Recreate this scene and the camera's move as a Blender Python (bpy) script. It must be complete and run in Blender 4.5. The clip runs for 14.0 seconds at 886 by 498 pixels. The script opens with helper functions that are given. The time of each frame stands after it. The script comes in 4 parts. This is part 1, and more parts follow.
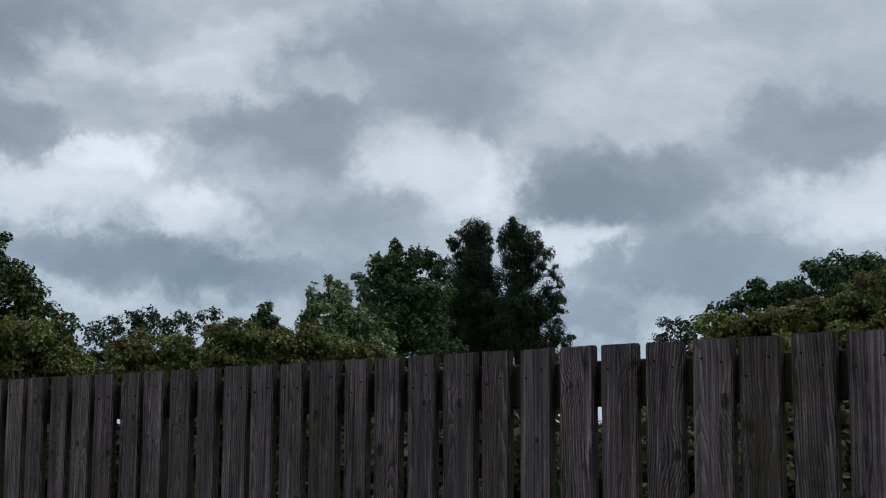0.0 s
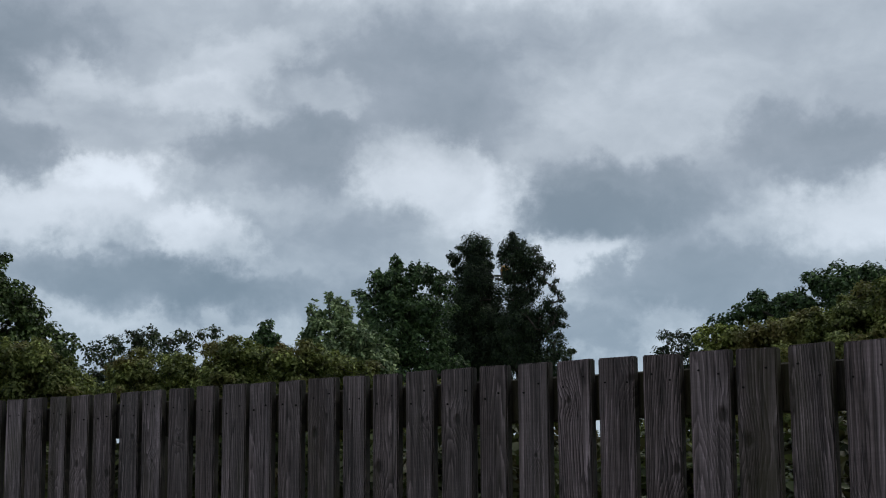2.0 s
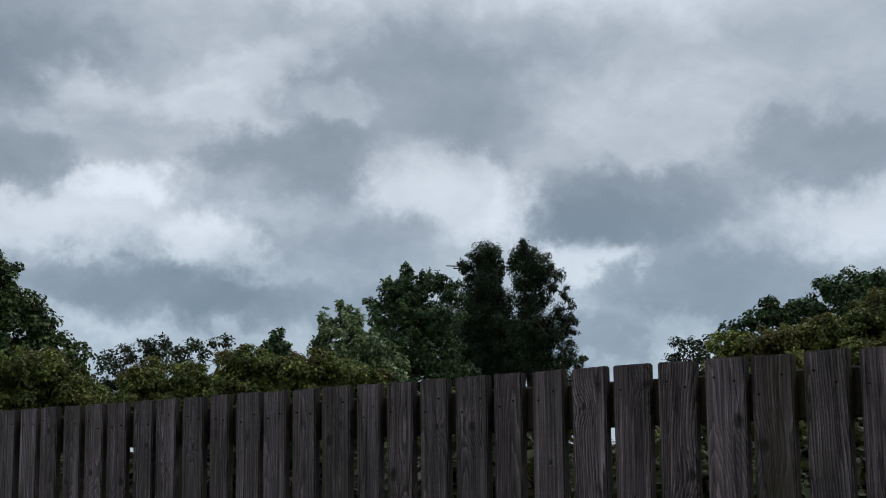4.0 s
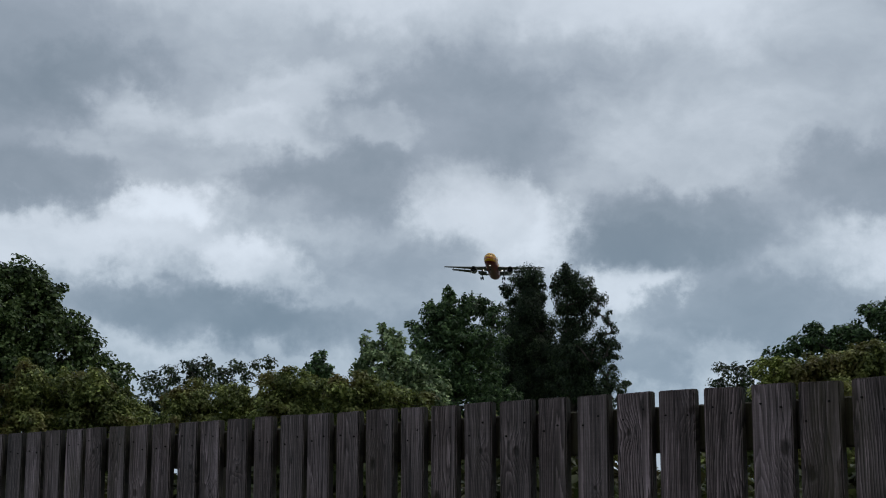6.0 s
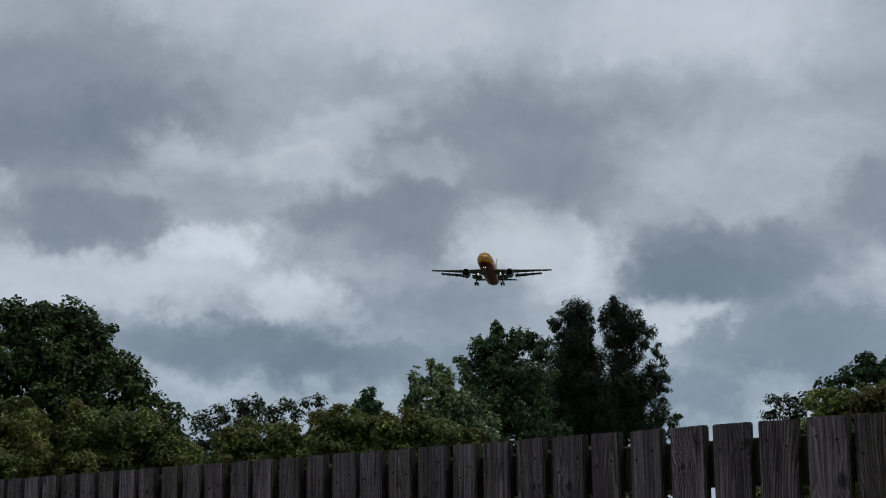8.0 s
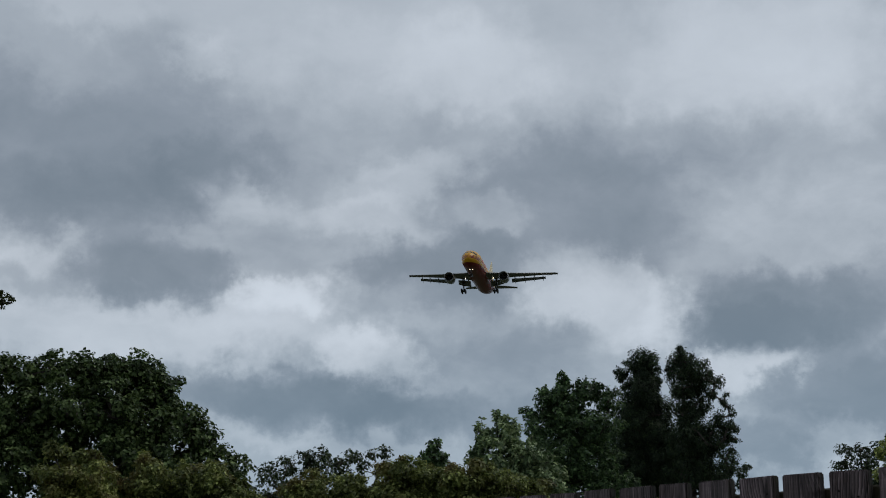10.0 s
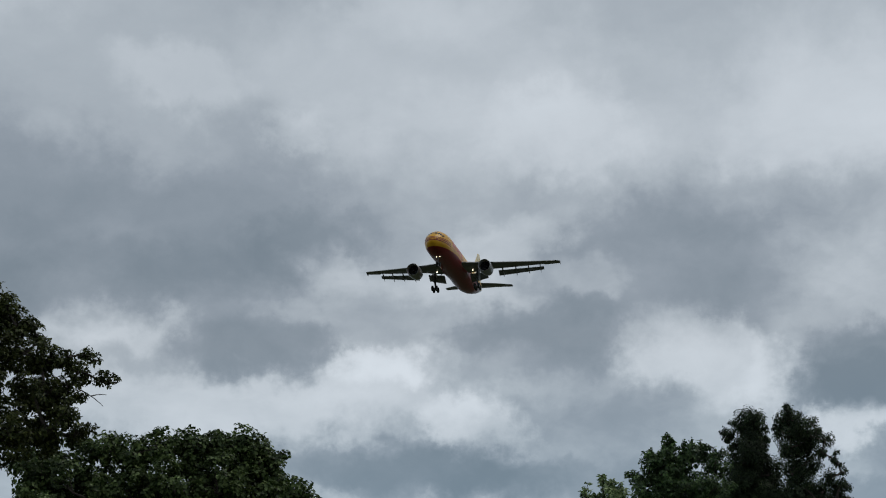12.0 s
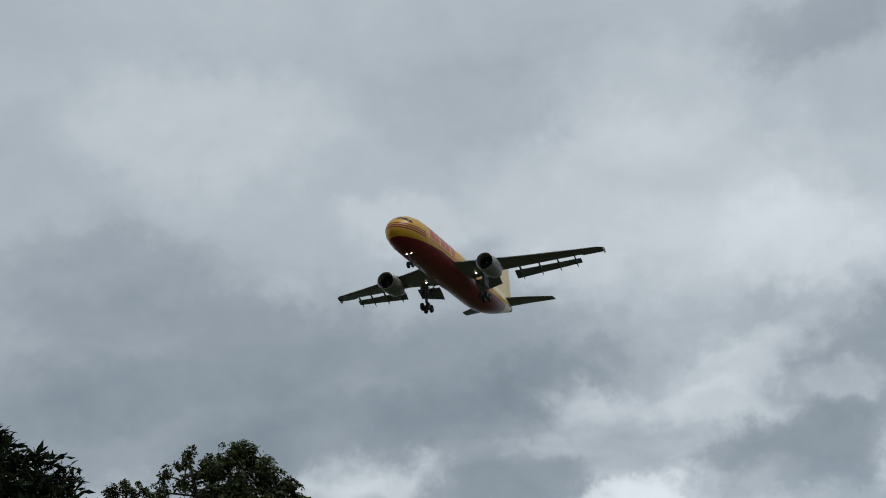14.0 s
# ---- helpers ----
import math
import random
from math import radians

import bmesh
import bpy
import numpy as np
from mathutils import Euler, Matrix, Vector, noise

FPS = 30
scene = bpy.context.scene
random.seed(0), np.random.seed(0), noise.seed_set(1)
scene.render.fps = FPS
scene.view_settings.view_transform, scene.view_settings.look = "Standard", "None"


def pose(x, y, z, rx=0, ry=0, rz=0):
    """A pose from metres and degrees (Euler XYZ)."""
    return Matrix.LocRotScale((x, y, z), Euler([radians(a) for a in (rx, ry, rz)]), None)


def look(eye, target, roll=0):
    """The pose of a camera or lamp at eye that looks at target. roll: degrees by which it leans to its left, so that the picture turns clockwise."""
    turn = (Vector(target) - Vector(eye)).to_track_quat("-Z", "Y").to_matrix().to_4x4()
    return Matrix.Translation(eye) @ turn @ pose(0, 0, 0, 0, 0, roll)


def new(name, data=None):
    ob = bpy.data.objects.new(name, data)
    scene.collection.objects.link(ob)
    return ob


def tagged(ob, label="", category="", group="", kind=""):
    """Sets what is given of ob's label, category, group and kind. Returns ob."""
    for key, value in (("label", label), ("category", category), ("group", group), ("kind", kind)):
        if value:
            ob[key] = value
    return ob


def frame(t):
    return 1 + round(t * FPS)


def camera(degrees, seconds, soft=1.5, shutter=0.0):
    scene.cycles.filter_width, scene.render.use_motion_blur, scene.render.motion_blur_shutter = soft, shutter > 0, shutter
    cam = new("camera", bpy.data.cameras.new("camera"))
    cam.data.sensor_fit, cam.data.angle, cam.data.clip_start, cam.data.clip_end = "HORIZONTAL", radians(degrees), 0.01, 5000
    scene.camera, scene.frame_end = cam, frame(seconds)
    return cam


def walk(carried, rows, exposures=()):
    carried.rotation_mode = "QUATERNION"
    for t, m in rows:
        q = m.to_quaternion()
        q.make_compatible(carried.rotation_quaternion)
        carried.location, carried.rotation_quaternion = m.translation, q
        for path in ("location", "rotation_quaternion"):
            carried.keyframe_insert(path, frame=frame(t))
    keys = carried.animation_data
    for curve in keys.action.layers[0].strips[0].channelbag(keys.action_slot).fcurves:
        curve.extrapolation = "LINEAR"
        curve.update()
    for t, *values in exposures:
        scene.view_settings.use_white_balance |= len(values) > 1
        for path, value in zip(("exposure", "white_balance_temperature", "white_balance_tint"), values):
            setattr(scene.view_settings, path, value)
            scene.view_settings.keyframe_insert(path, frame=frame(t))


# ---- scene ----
cam = camera(32.0, 14.0, soft=1.05)

# hand-held: seconds, eye x, eye z, yaw, pitch, roll
CAMERA_ROWS = [
    (0, 0, 1.560, 0.00, 8.00, -0.32),
    (0.5, 0, 1.560, -0.08, 8.28, -0.14),
    (1, 0.009, 1.563, -0.02, 8.71, 0.53),
    (1.5, 0.009, 1.561, 0.02, 8.70, 0.04),
    (2, 0.011, 1.559, 0.02, 8.58, 0.38),
    (2.5, 0.008, 1.560, -0.11, 8.65, 0.50),
    (3, 0.005, 1.560, -0.06, 8.63, 0.83),
    (5.5, -0.004, 1.559, 1.46, 9.51, -0.34),
    (6, -0.006, 1.560, 1.98, 9.74, -0.05),
    (6.5, -0.006, 1.563, 2.35, 10.24, 0.31),
    (7, -0.012, 1.562, 2.88, 10.52, 0.34),
    (7.5, -0.012, 1.560, 3.30, 10.79, 0.35),
    (8, -0.012, 1.563, 3.74, 11.05, 0.54),
    (10.5, -0.012, 1.562, 6.84, 13.52, 0.71),
    (11, -0.012, 1.562, 7.53, 14.08, 1.11),
    (11.5, -0.012, 1.562, 8.46, 14.68, 1.33),
    (12, -0.012, 1.562, 9.85, 15.50, 1.69),
    (12.5, -0.012, 1.562, 11.40, 17.03, 2.76),
    (13, -0.012, 1.562, 13.69, 18.86, 3.96),
    (13.5, -0.012, 1.562, 16.60, 20.06, 4.63),
    (14, -0.012, 1.562, 18.68, 20.91, 5.40),
]
walk(cam, [(t, pose(x, 0, z, 90 + pitch, 0, yaw) @ pose(0, 0, 0, 0, 0, -roll))
           for t, x, z, yaw, pitch, roll in CAMERA_ROWS], [(0, 0.2, 6500, 10), (3, 0.2, 6500, 10), (5.5, 0.16, 6480, 10), (6.7, 0.09, 6460, 10), (7.0, -0.12, 6450, 10), (7.5, -0.14, 6440, 10), (8.2, -0.14, 6450, 10), (10.5, -0.1, 6500, 10),
    (11.5, -0.06, 6560, 10), (12.5, 0.02, 6750, 8), (13.0, -0.05, 6750, 8), (13.5, -0.05, 6750, 8), (14, 0.12, 6750, 8)])

# ---- sky: broken overcast over a Nishita sky, azimuth to the left of north and elevation in degrees ----
world = bpy.data.worlds.new("overcast_sky")
scene.world = world
world.use_nodes = True
W = world.node_tree
W.nodes.clear()


def wnode(kind, **values):
    n = W.nodes.new(kind)
    for key, value in values.items():
        n.inputs[key].default_value = value
    return n


def wmath(op, a, b=0.0, c=0.0):
    n = W.nodes.new("ShaderNodeMath")
    n.operation = op
    for i, v in enumerate((a, b, c)):
        if isinstance(v, (int, float)):
            n.inputs[i].default_value = v
        else:
            W.links.new(v, n.inputs[i])
    return n.outputs[0]


coord = W.nodes.new("ShaderNodeTexCoord")
axes = W.nodes.new("ShaderNodeSeparateXYZ")
W.links.new(coord.outputs["Generated"], axes.inputs[0])
azimuth = wmath("MULTIPLY", wmath("ARCTAN2", wmath("MULTIPLY", axes.outputs[0], -1.0), axes.outputs[1]), 57.2958)
elevation = wmath("MULTIPLY", wmath("ARCSINE", axes.outputs[2]), 57.2958)
flat = W.nodes.new("ShaderNodeCombineXYZ")
W.links.new(azimuth, flat.inputs[0])
W.links.new(elevation, flat.inputs[1])


def wnoise(scale, detail, rough, vector, distortion=0.0):
    n = wnode("ShaderNodeTexNoise", Scale=scale, Detail=detail, Roughness=rough, Distortion=distortion)
    W.links.new(vector, n.inputs["Vector"])
    return n


def wvec(op, a, b):
    n = W.nodes.new("ShaderNodeVectorMath")
    n.operation = op
    for i, v in enumerate((a, b)):
        if isinstance(v, tuple):
            n.inputs[i].default_value = v
        else:
            W.links.new(v, n.inputs[i])
    return n.outputs[0]


# billows: the cloud coordinates are pushed about by noise at two scales
coarse = wvec("SUBTRACT", wnoise(0.16, 3, 0.5, flat.outputs[0]).outputs["Color"], (0.5, 0.5, 0.5))
fine = wvec("SUBTRACT", wnoise(0.6, 6, 0.62, flat.outputs[0]).outputs["Color"], (0.5, 0.5, 0.5))
pushed = wvec("ADD", wvec("ADD", flat.outputs[0], wvec("MULTIPLY", coarse, (2.8, 1.8, 0.0))), wvec("MULTIPLY", fine, (3.6, 2.8, 0.0)))
cloud_sum = [None]


def cloud(az, el, wide, high, turn, strength, edge=0.62):
    """One mass of cloud: lighter (strength over 0) or darker than the mean of the sky."""
    m = W.nodes.new("ShaderNodeMapping")
    m.vector_type = "TEXTURE"
    m.inputs["Location"].default_value = (az, el, 0)
    m.inputs["Rotation"].default_value = (0, 0, radians(turn))
    m.inputs["Scale"].default_value = (wide * 1.35, high * 1.35, 1)
    W.links.new(pushed, m.inputs["Vector"])
    g = W.nodes.new("ShaderNodeTexGradient")
    g.gradient_type = "SPHERICAL"
    W.links.new(m.outputs[0], g.inputs[0])
    r = W.nodes.new("ShaderNodeMapRange")
    r.interpolation_type = "SMOOTHSTEP"
    r.inputs["From Max"].default_value = edge
    r.inputs["To Max"].default_value = strength
    W.links.new(g.outputs["Fac"], r.inputs["Value"])
    cloud_sum[0] = r.outputs[0] if cloud_sum[0] is None else wmath("ADD", cloud_sum[0], r.outputs[0])


cloud(6.4, 11.9, 4.1, 1.55, -8, -0.29, 0.55)
cloud(1.2, 14.3, 4.8, 2.5, 10, -0.22)
cloud(-1.2, 16.5, 4.2, 1.7, 0, -0.1)
cloud(-6.6, 10.0, 4.0, 1.7, 0, -0.31, 0.54)
cloud(-5.6, 9.6, 2.9, 1.0, 0, -0.16, 0.5)
cloud(11.1, 7.3, 5.4, 1.3, 4, -0.36)
cloud(4.7, 9.1, 3.6, 1.7, 0, -0.14)
cloud(15.1, 15.6, 2.5, 1.5, 0, -0.18)
cloud(-13.7, 11.8, 3.6, 1.6, 5, -0.24)
cloud(-9.8, 6.9, 4.0, 1.6, 0, -0.26)
cloud(-5.4, 5.4, 2.3, 1.0, 0, -0.2)
cloud(5.5, 6.6, 4.6, 1.0, 0, -0.18)
cloud(10.1, 10.6, 5.4, 1.4, 0, 0.2)
cloud(0.4, 11.2, 3.5, 1.6, 20, 0.25, 0.54)
cloud(8.7, 8.8, 2.2, 1.1, 20, 0.25, 0.52)
cloud(-5.3, 8.3, 2.1, 0.8, 0, 0.28, 0.52)
cloud(-15.0, 9.6, 2.9, 1.5, 0, 0.26)
cloud(-8.1, 5.7, 1.8, 0.95, 0, 0.22, 0.52)
cloud(-2.5, 10.1, 1.3, 1.3, 0, 0.15)
cloud(7.4, 15.8, 2.9, 1.0, -10, 0.14)
cloud(12.8, 11.3, 1.9, 0.8, 0, 0.16)
cloud(4.2, 14.4, 1.5, 0.8, 0, 0.14)
cloud(-8.0, 13.6, 3.8, 1.9, 0, 0.08)
cloud(12.1, 6.2, 2.7, 0.7, 0, 0.12)
cloud(16.9, 11.9, 3.1, 1.3, 0, -0.26)
cloud(17.3, 17.4, 3.6, 3.1, 0, -0.09)
cloud(19.2, 9.6, 6.3, 1.3, 0, 0.22)
cloud(12.1, 11.6, 1.9, 0.8, 0, 0.16)
cloud(14.1, 15.1, 1.7, 0.8, 0, 0.12)
cloud(7.9, 19.7, 6.3, 1.9, 0, 0.08)
cloud(19.8, 21.8, 2.9, 1.3, 0, 0.12)
cloud(9.3, 14.3, 2.5, 0.8, 0, 0.14)
cloud(22.9, 14.2, 5.9, 1.5, 0, -0.2)
cloud(15.1, 20.1, 1.3, 0.8, 0, 0.1)
cloud(31.7, 15.0, 6.9, 2.3, 0, -0.2)
cloud(17.7, 16.4, 6.9, 2.3, 0, -0.1)
cloud(17.0, 26.2, 4.6, 1.9, 0, -0.05)
cloud(2.6, 27.0, 4.2, 1.5, 0, -0.14)
cloud(10.2, 22.3, 6.9, 3.1, 0, 0.12)
cloud(28.2, 25.8, 5.4, 2.5, 0, 0.12)
cloud(13.5, 14.7, 1.7, 0.8, 0, 0.12)
cloud(22.3, 12.7, 2.9, 1.0, 0, 0.18)
cloud(5.2, 19.6, 3.1, 1.7, 0, 0.1)
cloud(29.0, 17.3, 8.8, 2.5, 0, -0.16)
cloud(31.6, 20.3, 5.4, 1.9, 0, -0.14)
cloud(-5.8, 20.7, 5.9, 3.1, 0, 0.12)
cloud(25.1, 17.6, 4.2, 2.1, 0, -0.08)
cloud(-6.0, 19.4, 5.4, 2.7, 0, 0.13)
cloud(-10.0, 18.2, 4.2, 1.7, 0, 0.06)
cloud(3.4, 20.2, 4.2, 2.8, 0, 0.08)
cloud(9.6, 25.5, 4.5, 2.4, 0, 0.08)
cloud(19.0, 14.4, 3.8, 1.9, 0, -0.1)
streaks = wvec("MULTIPLY", flat.outputs[0], (0.6, 1.0, 0.0))
broad = wmath("SUBTRACT", wnoise(0.10, 3, 0.5, streaks).outputs["Fac"], 0.5)
middle = wmath("SUBTRACT", wnoise(0.42, 6, 0.55, streaks, 0.4).outputs["Fac"], 0.5)
wisps = wmath("SUBTRACT", wnoise(1.5, 7, 0.6, wvec("ADD", streaks, wvec("MULTIPLY", fine, (1.2, 1.2, 0.0))), 0.6).outputs["Fac"], 0.5)
# the deck is smoother higher up
calm = wmath("MAXIMUM", wmath("MINIMUM", wmath("MULTIPLY", wmath("SUBTRACT", 26.0, elevation), 0.09), 1.0), 0.35)
level = wmath("ADD", wmath("MULTIPLY", broad, 0.20), wmath("MULTIPLY", calm, wmath("ADD", wmath("MULTIPLY", middle, 0.46), wmath("MULTIPLY", wisps, 0.11))))
level = wmath("ADD", wmath("ADD", level, wmath("MULTIPLY", cloud_sum[0], 1.12)), 0.475)
soft_level = wnode("ShaderNodeMapRange")
soft_level.interpolation_type = "SMOOTHSTEP"
soft_level.inputs["From Min"].default_value, soft_level.inputs["From Max"].default_value = -0.22, 1.22
W.links.new(level, soft_level.inputs["Value"])
shade = W.nodes.new("ShaderNodeValToRGB")
shade.color_ramp.elements[0].color = (0.183, 0.230, 0.281, 1)
shade.color_ramp.elements[1].color = (0.693, 0.762, 0.847, 1)
for where, colour in ((0.30, (0.289, 0.338, 0.400, 1)), (0.52, (0.420, 0.476, 0.540, 1)), (0.75, (0.568, 0.627, 0.699, 1))):
    shade.color_ramp.elements.new(where).color = colour
W.links.new(soft_level.outputs[0], shade.inputs[0])
clouds = wnode("ShaderNodeBackground", Strength=1.0)
# the air turns the low sky a little bluer
low = wmath("MULTIPLY", wmath("SUBTRACT", 12.0, elevation), 0.13)
low = wmath("MULTIPLY", wmath("MAXIMUM", wmath("MINIMUM", low, 1.0), 0.0), wmath("SUBTRACT", 1.1, soft_level.outputs[0]))
tint = W.nodes.new("ShaderNodeMix")
tint.data_type, tint.blend_type = "RGBA", "MULTIPLY"
W.links.new(low, tint.inputs[0])
W.links.new(shade.outputs[0], tint.inputs[6])
tint.inputs[7].default_value = (0.87, 0.99, 1.06, 1)
W.links.new(tint.outputs[2], clouds.inputs["Color"])
sky = W.nodes.new("ShaderNodeTexSky")
sky.sky_type = "NISHITA"
sky.sun_disc = False
sky.sun_elevation, sky.sun_rotation = radians(58), radians(57)
clear = wnode("ShaderNodeBackground", Strength=0.06)
W.links.new(sky.outputs[0], clear.inputs["Color"])
cover = wnode("ShaderNodeMixShader", Fac=0.94)
W.links.new(clear.outputs[0], cover.inputs[1])
W.links.new(clouds.outputs[0], cover.inputs[2])
world_out = W.nodes.new("ShaderNodeOutputWorld")
W.links.new(cover.outputs[0], world_out.inputs["Surface"])

sun_data = bpy.data.lights.new("sun", "SUN")
sun_data.energy, sun_data.angle, sun_data.color = 0.8, radians(25), (1.0, 0.96, 0.90)
sun = new("sun", sun_data)
sun.matrix_world = look((0, 0, 60), (-0.85 * 30, -0.55 * 30, 60 - 48))

# ---- materials ----
def material(name, rough=0.6, metal=0.0, colour=(0.5, 0.5, 0.5)):
    m = bpy.data.materials.new(name)
    m.use_nodes = True
    b = m.node_tree.nodes["Principled BSDF"]
    b.inputs["Roughness"].default_value, b.inputs["Metallic"].default_value = rough, metal
    b.inputs["Base Color"].default_value = (*colour, 1)
    return m, m.node_tree, b


def node(tree, kind, links=(), **values):
    n = tree.nodes.new(kind)
    for key, value in values.items():
        n.inputs[key.replace("_", " ")].default_value = value
    for socket, source in links:
        tree.links.new(source, n.inputs[socket])
    return n


def ramp(tree, source, *stops):
    n = tree.nodes.new("ShaderNodeValToRGB")
    while len(n.color_ramp.elements) < len(stops):
        n.color_ramp.elements.new(0.5)
    for e, (where, colour) in zip(n.color_ramp.elements, stops):
        e.position, e.color = where, (*colour, 1)
    tree.links.new(source, n.inputs[0])
    return n.outputs[0]


def mixed(tree, kind, factor, a, b):
    n = tree.nodes.new("ShaderNodeMix")
    n.data_type, n.blend_type = "RGBA", kind
    for socket, v in ((0, factor), (6, a), (7, b)):
        if isinstance(v, (int, float)):
            n.inputs[socket].default_value = v
        elif isinstance(v, tuple):
            n.inputs[socket].default_value = (*v, 1)
        else:
            tree.links.new(v, n.inputs[socket])
    return n.outputs[2]


def calc(tree, op, a, b=0.0, c=0.0):
    n = tree.nodes.new("ShaderNodeMath")
    n.operation = op
    for i, v in enumerate((a, b, c)):
        if isinstance(v, (int, float)):
            n.inputs[i].default_value = v
        else:
            tree.links.new(v, n.inputs[i])
    return n.outputs[0]


def relief(tree, bsdf, height, strength, distance):
    n = node(tree, "ShaderNodeBump", [("Height", height)], Strength=strength, Distance=distance)
    tree.links.new(n.outputs[0], bsdf.inputs["Normal"])


def weathered_wood(name, tone, green):
    """Sawn softwood gone grey: arched growth rings, fine grain, one knot a board, a little algae.
    A board's object colour holds its knot: place across, depth below the top, size, and the share of algae."""
    m, t, b = material(name, 0.82)
    where = t.nodes.new("ShaderNodeTexCoord").outputs["Object"]
    info = t.nodes.new("ShaderNodeObjectInfo")
    chance = info.outputs["Random"]

    def lot(k):
        return calc(t, "FRACT", calc(t, "MULTIPLY", chance, k))

    shift = node(t, "ShaderNodeCombineXYZ")
    t.links.new(calc(t, "MULTIPLY", chance, 37.0), shift.inputs[0])
    t.links.new(calc(t, "MULTIPLY", chance, 91.0), shift.inputs[2])
    add = t.nodes.new("ShaderNodeVectorMath")
    t.links.new(where, add.inputs[0])
    t.links.new(shift.outputs[0], add.inputs[1])

    def grain(scale, detail, rough):
        mapped = node(t, "ShaderNodeMapping", [("Vector", add.outputs[0])], Scale=scale)
        return node(t, "ShaderNodeTexNoise", [("Vector", mapped.outputs[0])], Scale=1.0, Detail=detail, Roughness=rough).outputs["Fac"]

    axis = t.nodes.new("ShaderNodeSeparateXYZ")
    t.links.new(where, axis.inputs[0])
    x, y, z = axis.outputs
    # the knot of this board
    mark = t.nodes.new("ShaderNodeSeparateColor")
    t.links.new(info.outputs["Color"], mark.inputs[0])
    size = calc(t, "MULTIPLY_ADD", mark.outputs[2], 0.03, 0.0005)
    kx = calc(t, "DIVIDE", calc(t, "SUBTRACT", x, calc(t, "MULTIPLY", mark.outputs[0], 0.12)), size)
    kz = calc(t, "DIVIDE", calc(t, "SUBTRACT", z, calc(t, "SUBTRACT", 1.8, calc(t, "MULTIPLY", mark.outputs[1], 0.5))), calc(t, "MULTIPLY", size, 1.3))
    away = calc(t, "ADD", calc(t, "MULTIPLY", kx, kx), calc(t, "MULTIPLY", calc(t, "MULTIPLY", kz, kz), 1.0))
    ragged = calc(t, "ADD", calc(t, "SQRT", away), calc(t, "MULTIPLY", calc(t, "SUBTRACT", grain((90.0, 90.0, 60.0), 2.0, 0.5), 0.5), 0.7))
    spot = ramp(t, ragged, (0.42, (1, 1, 1)), (0.75, (0.4, 0.4, 0.4)), (1.0, (0, 0, 0)))
    swirl = calc(t, "POWER", 2.718, calc(t, "MULTIPLY", away, -0.11))
    # rings of the log, cut flat: upright lines at the sides, arches in the middle
    wander = calc(t, "MULTIPLY", calc(t, "SUBTRACT", grain((6.0, 6.0, 1.5), 1.0, 0.5), 0.5), 0.05)
    across = calc(t, "ADD", calc(t, "SUBTRACT", x, calc(t, "MULTIPLY_ADD", lot(7.3), 0.11, -0.005)), wander)
    deep = calc(t, "MULTIPLY_ADD", lot(13.7), 0.022, 0.004)
    radius = calc(t, "SQRT", calc(t, "ADD", calc(t, "MULTIPLY", across, across), calc(t, "MULTIPLY", deep, deep)))
    climb = calc(t, "MULTIPLY", z, calc(t, "MULTIPLY_ADD", lot(29.1), 0.17, -0.06))
    turns = calc(t, "MULTIPLY", calc(t, "ADD", radius, climb), calc(t, "MULTIPLY_ADD", lot(51.9), 80.0, 105.0))
    turns = calc(t, "ADD", turns, calc(t, "ADD", calc(t, "MULTIPLY", swirl, 2.6), calc(t, "MULTIPLY", grain((45.0, 45.0, 4.0), 4.0, 0.65), 2.2)))
    ring = calc(t, "FRACT", turns)
    fibre = grain((300.0, 300.0, 7.0), 3.0, 0.6)
    streak = grain((110.0, 110.0, 1.5), 4.0, 0.62)
    stain = grain((9.0, 9.0, 2.0), 4.0, 0.6)
    saw = grain((5.0, 5.0, 210.0), 2.0, 0.5)
    crack = ramp(t, calc(t, "ABSOLUTE", calc(t, "SUBTRACT", grain((30.0, 30.0, 1.3), 3.0, 0.5), 0.57)), (0.003, (1, 1, 1)), (0.011, (0, 0, 0)))
    blotch = grain((22.0, 22.0, 5.0), 4.0, 0.65)
    dark, light = tuple(0.66 * c for c in tone), tuple(1.3 * c for c in tone)
    base = ramp(t, stain, (0.3, dark), (0.55, tone), (0.8, light))
    contrast = calc(t, "MULTIPLY_ADD", lot(83.3), 0.5, 0.45)
    base = mixed(t, "MULTIPLY", contrast, base, ramp(t, ring, (0.0, (0.18, 0.17, 0.17)), (0.16, (0.45, 0.43, 0.43)), (0.4, (0.95, 0.94, 0.94)), (0.68, (1.3, 1.3, 1.31)), (0.88, (2.3, 2.29, 2.36)), (1.0, (0.4, 0.38, 0.38))))
    base = mixed(t, "MULTIPLY", 0.9, base, ramp(t, streak, (0.32, (0.42, 0.41, 0.41)), (0.5, (1.0, 1.0, 1.0)), (0.66, (1.75, 1.74, 1.78))))
    base = mixed(t, "MULTIPLY", 0.75, base, ramp(t, blotch, (0.34, (0.5, 0.48, 0.46)), (0.5, (1.0, 1.0, 1.0)), (0.68, (1.3, 1.3, 1.33))))
    base = mixed(t, "MULTIPLY", 0.6, base, ramp(t, fibre, (0.3, (0.6, 0.6, 0.6)), (0.6, (1.2, 1.2, 1.2))))
    base = mixed(t, "MULTIPLY", 0.22, base, ramp(t, saw, (0.35, (0.72, 0.72, 0.72)), (0.65, (1.22, 1.22, 1.22))))
    base = mixed(t, "MIX", calc(t, "MULTIPLY", crack, 0.7), base, (0.018, 0.015, 0.014))
    base = mixed(t, "MIX", calc(t, "MULTIPLY", spot, 0.85), base, (0.020, 0.014, 0.011))
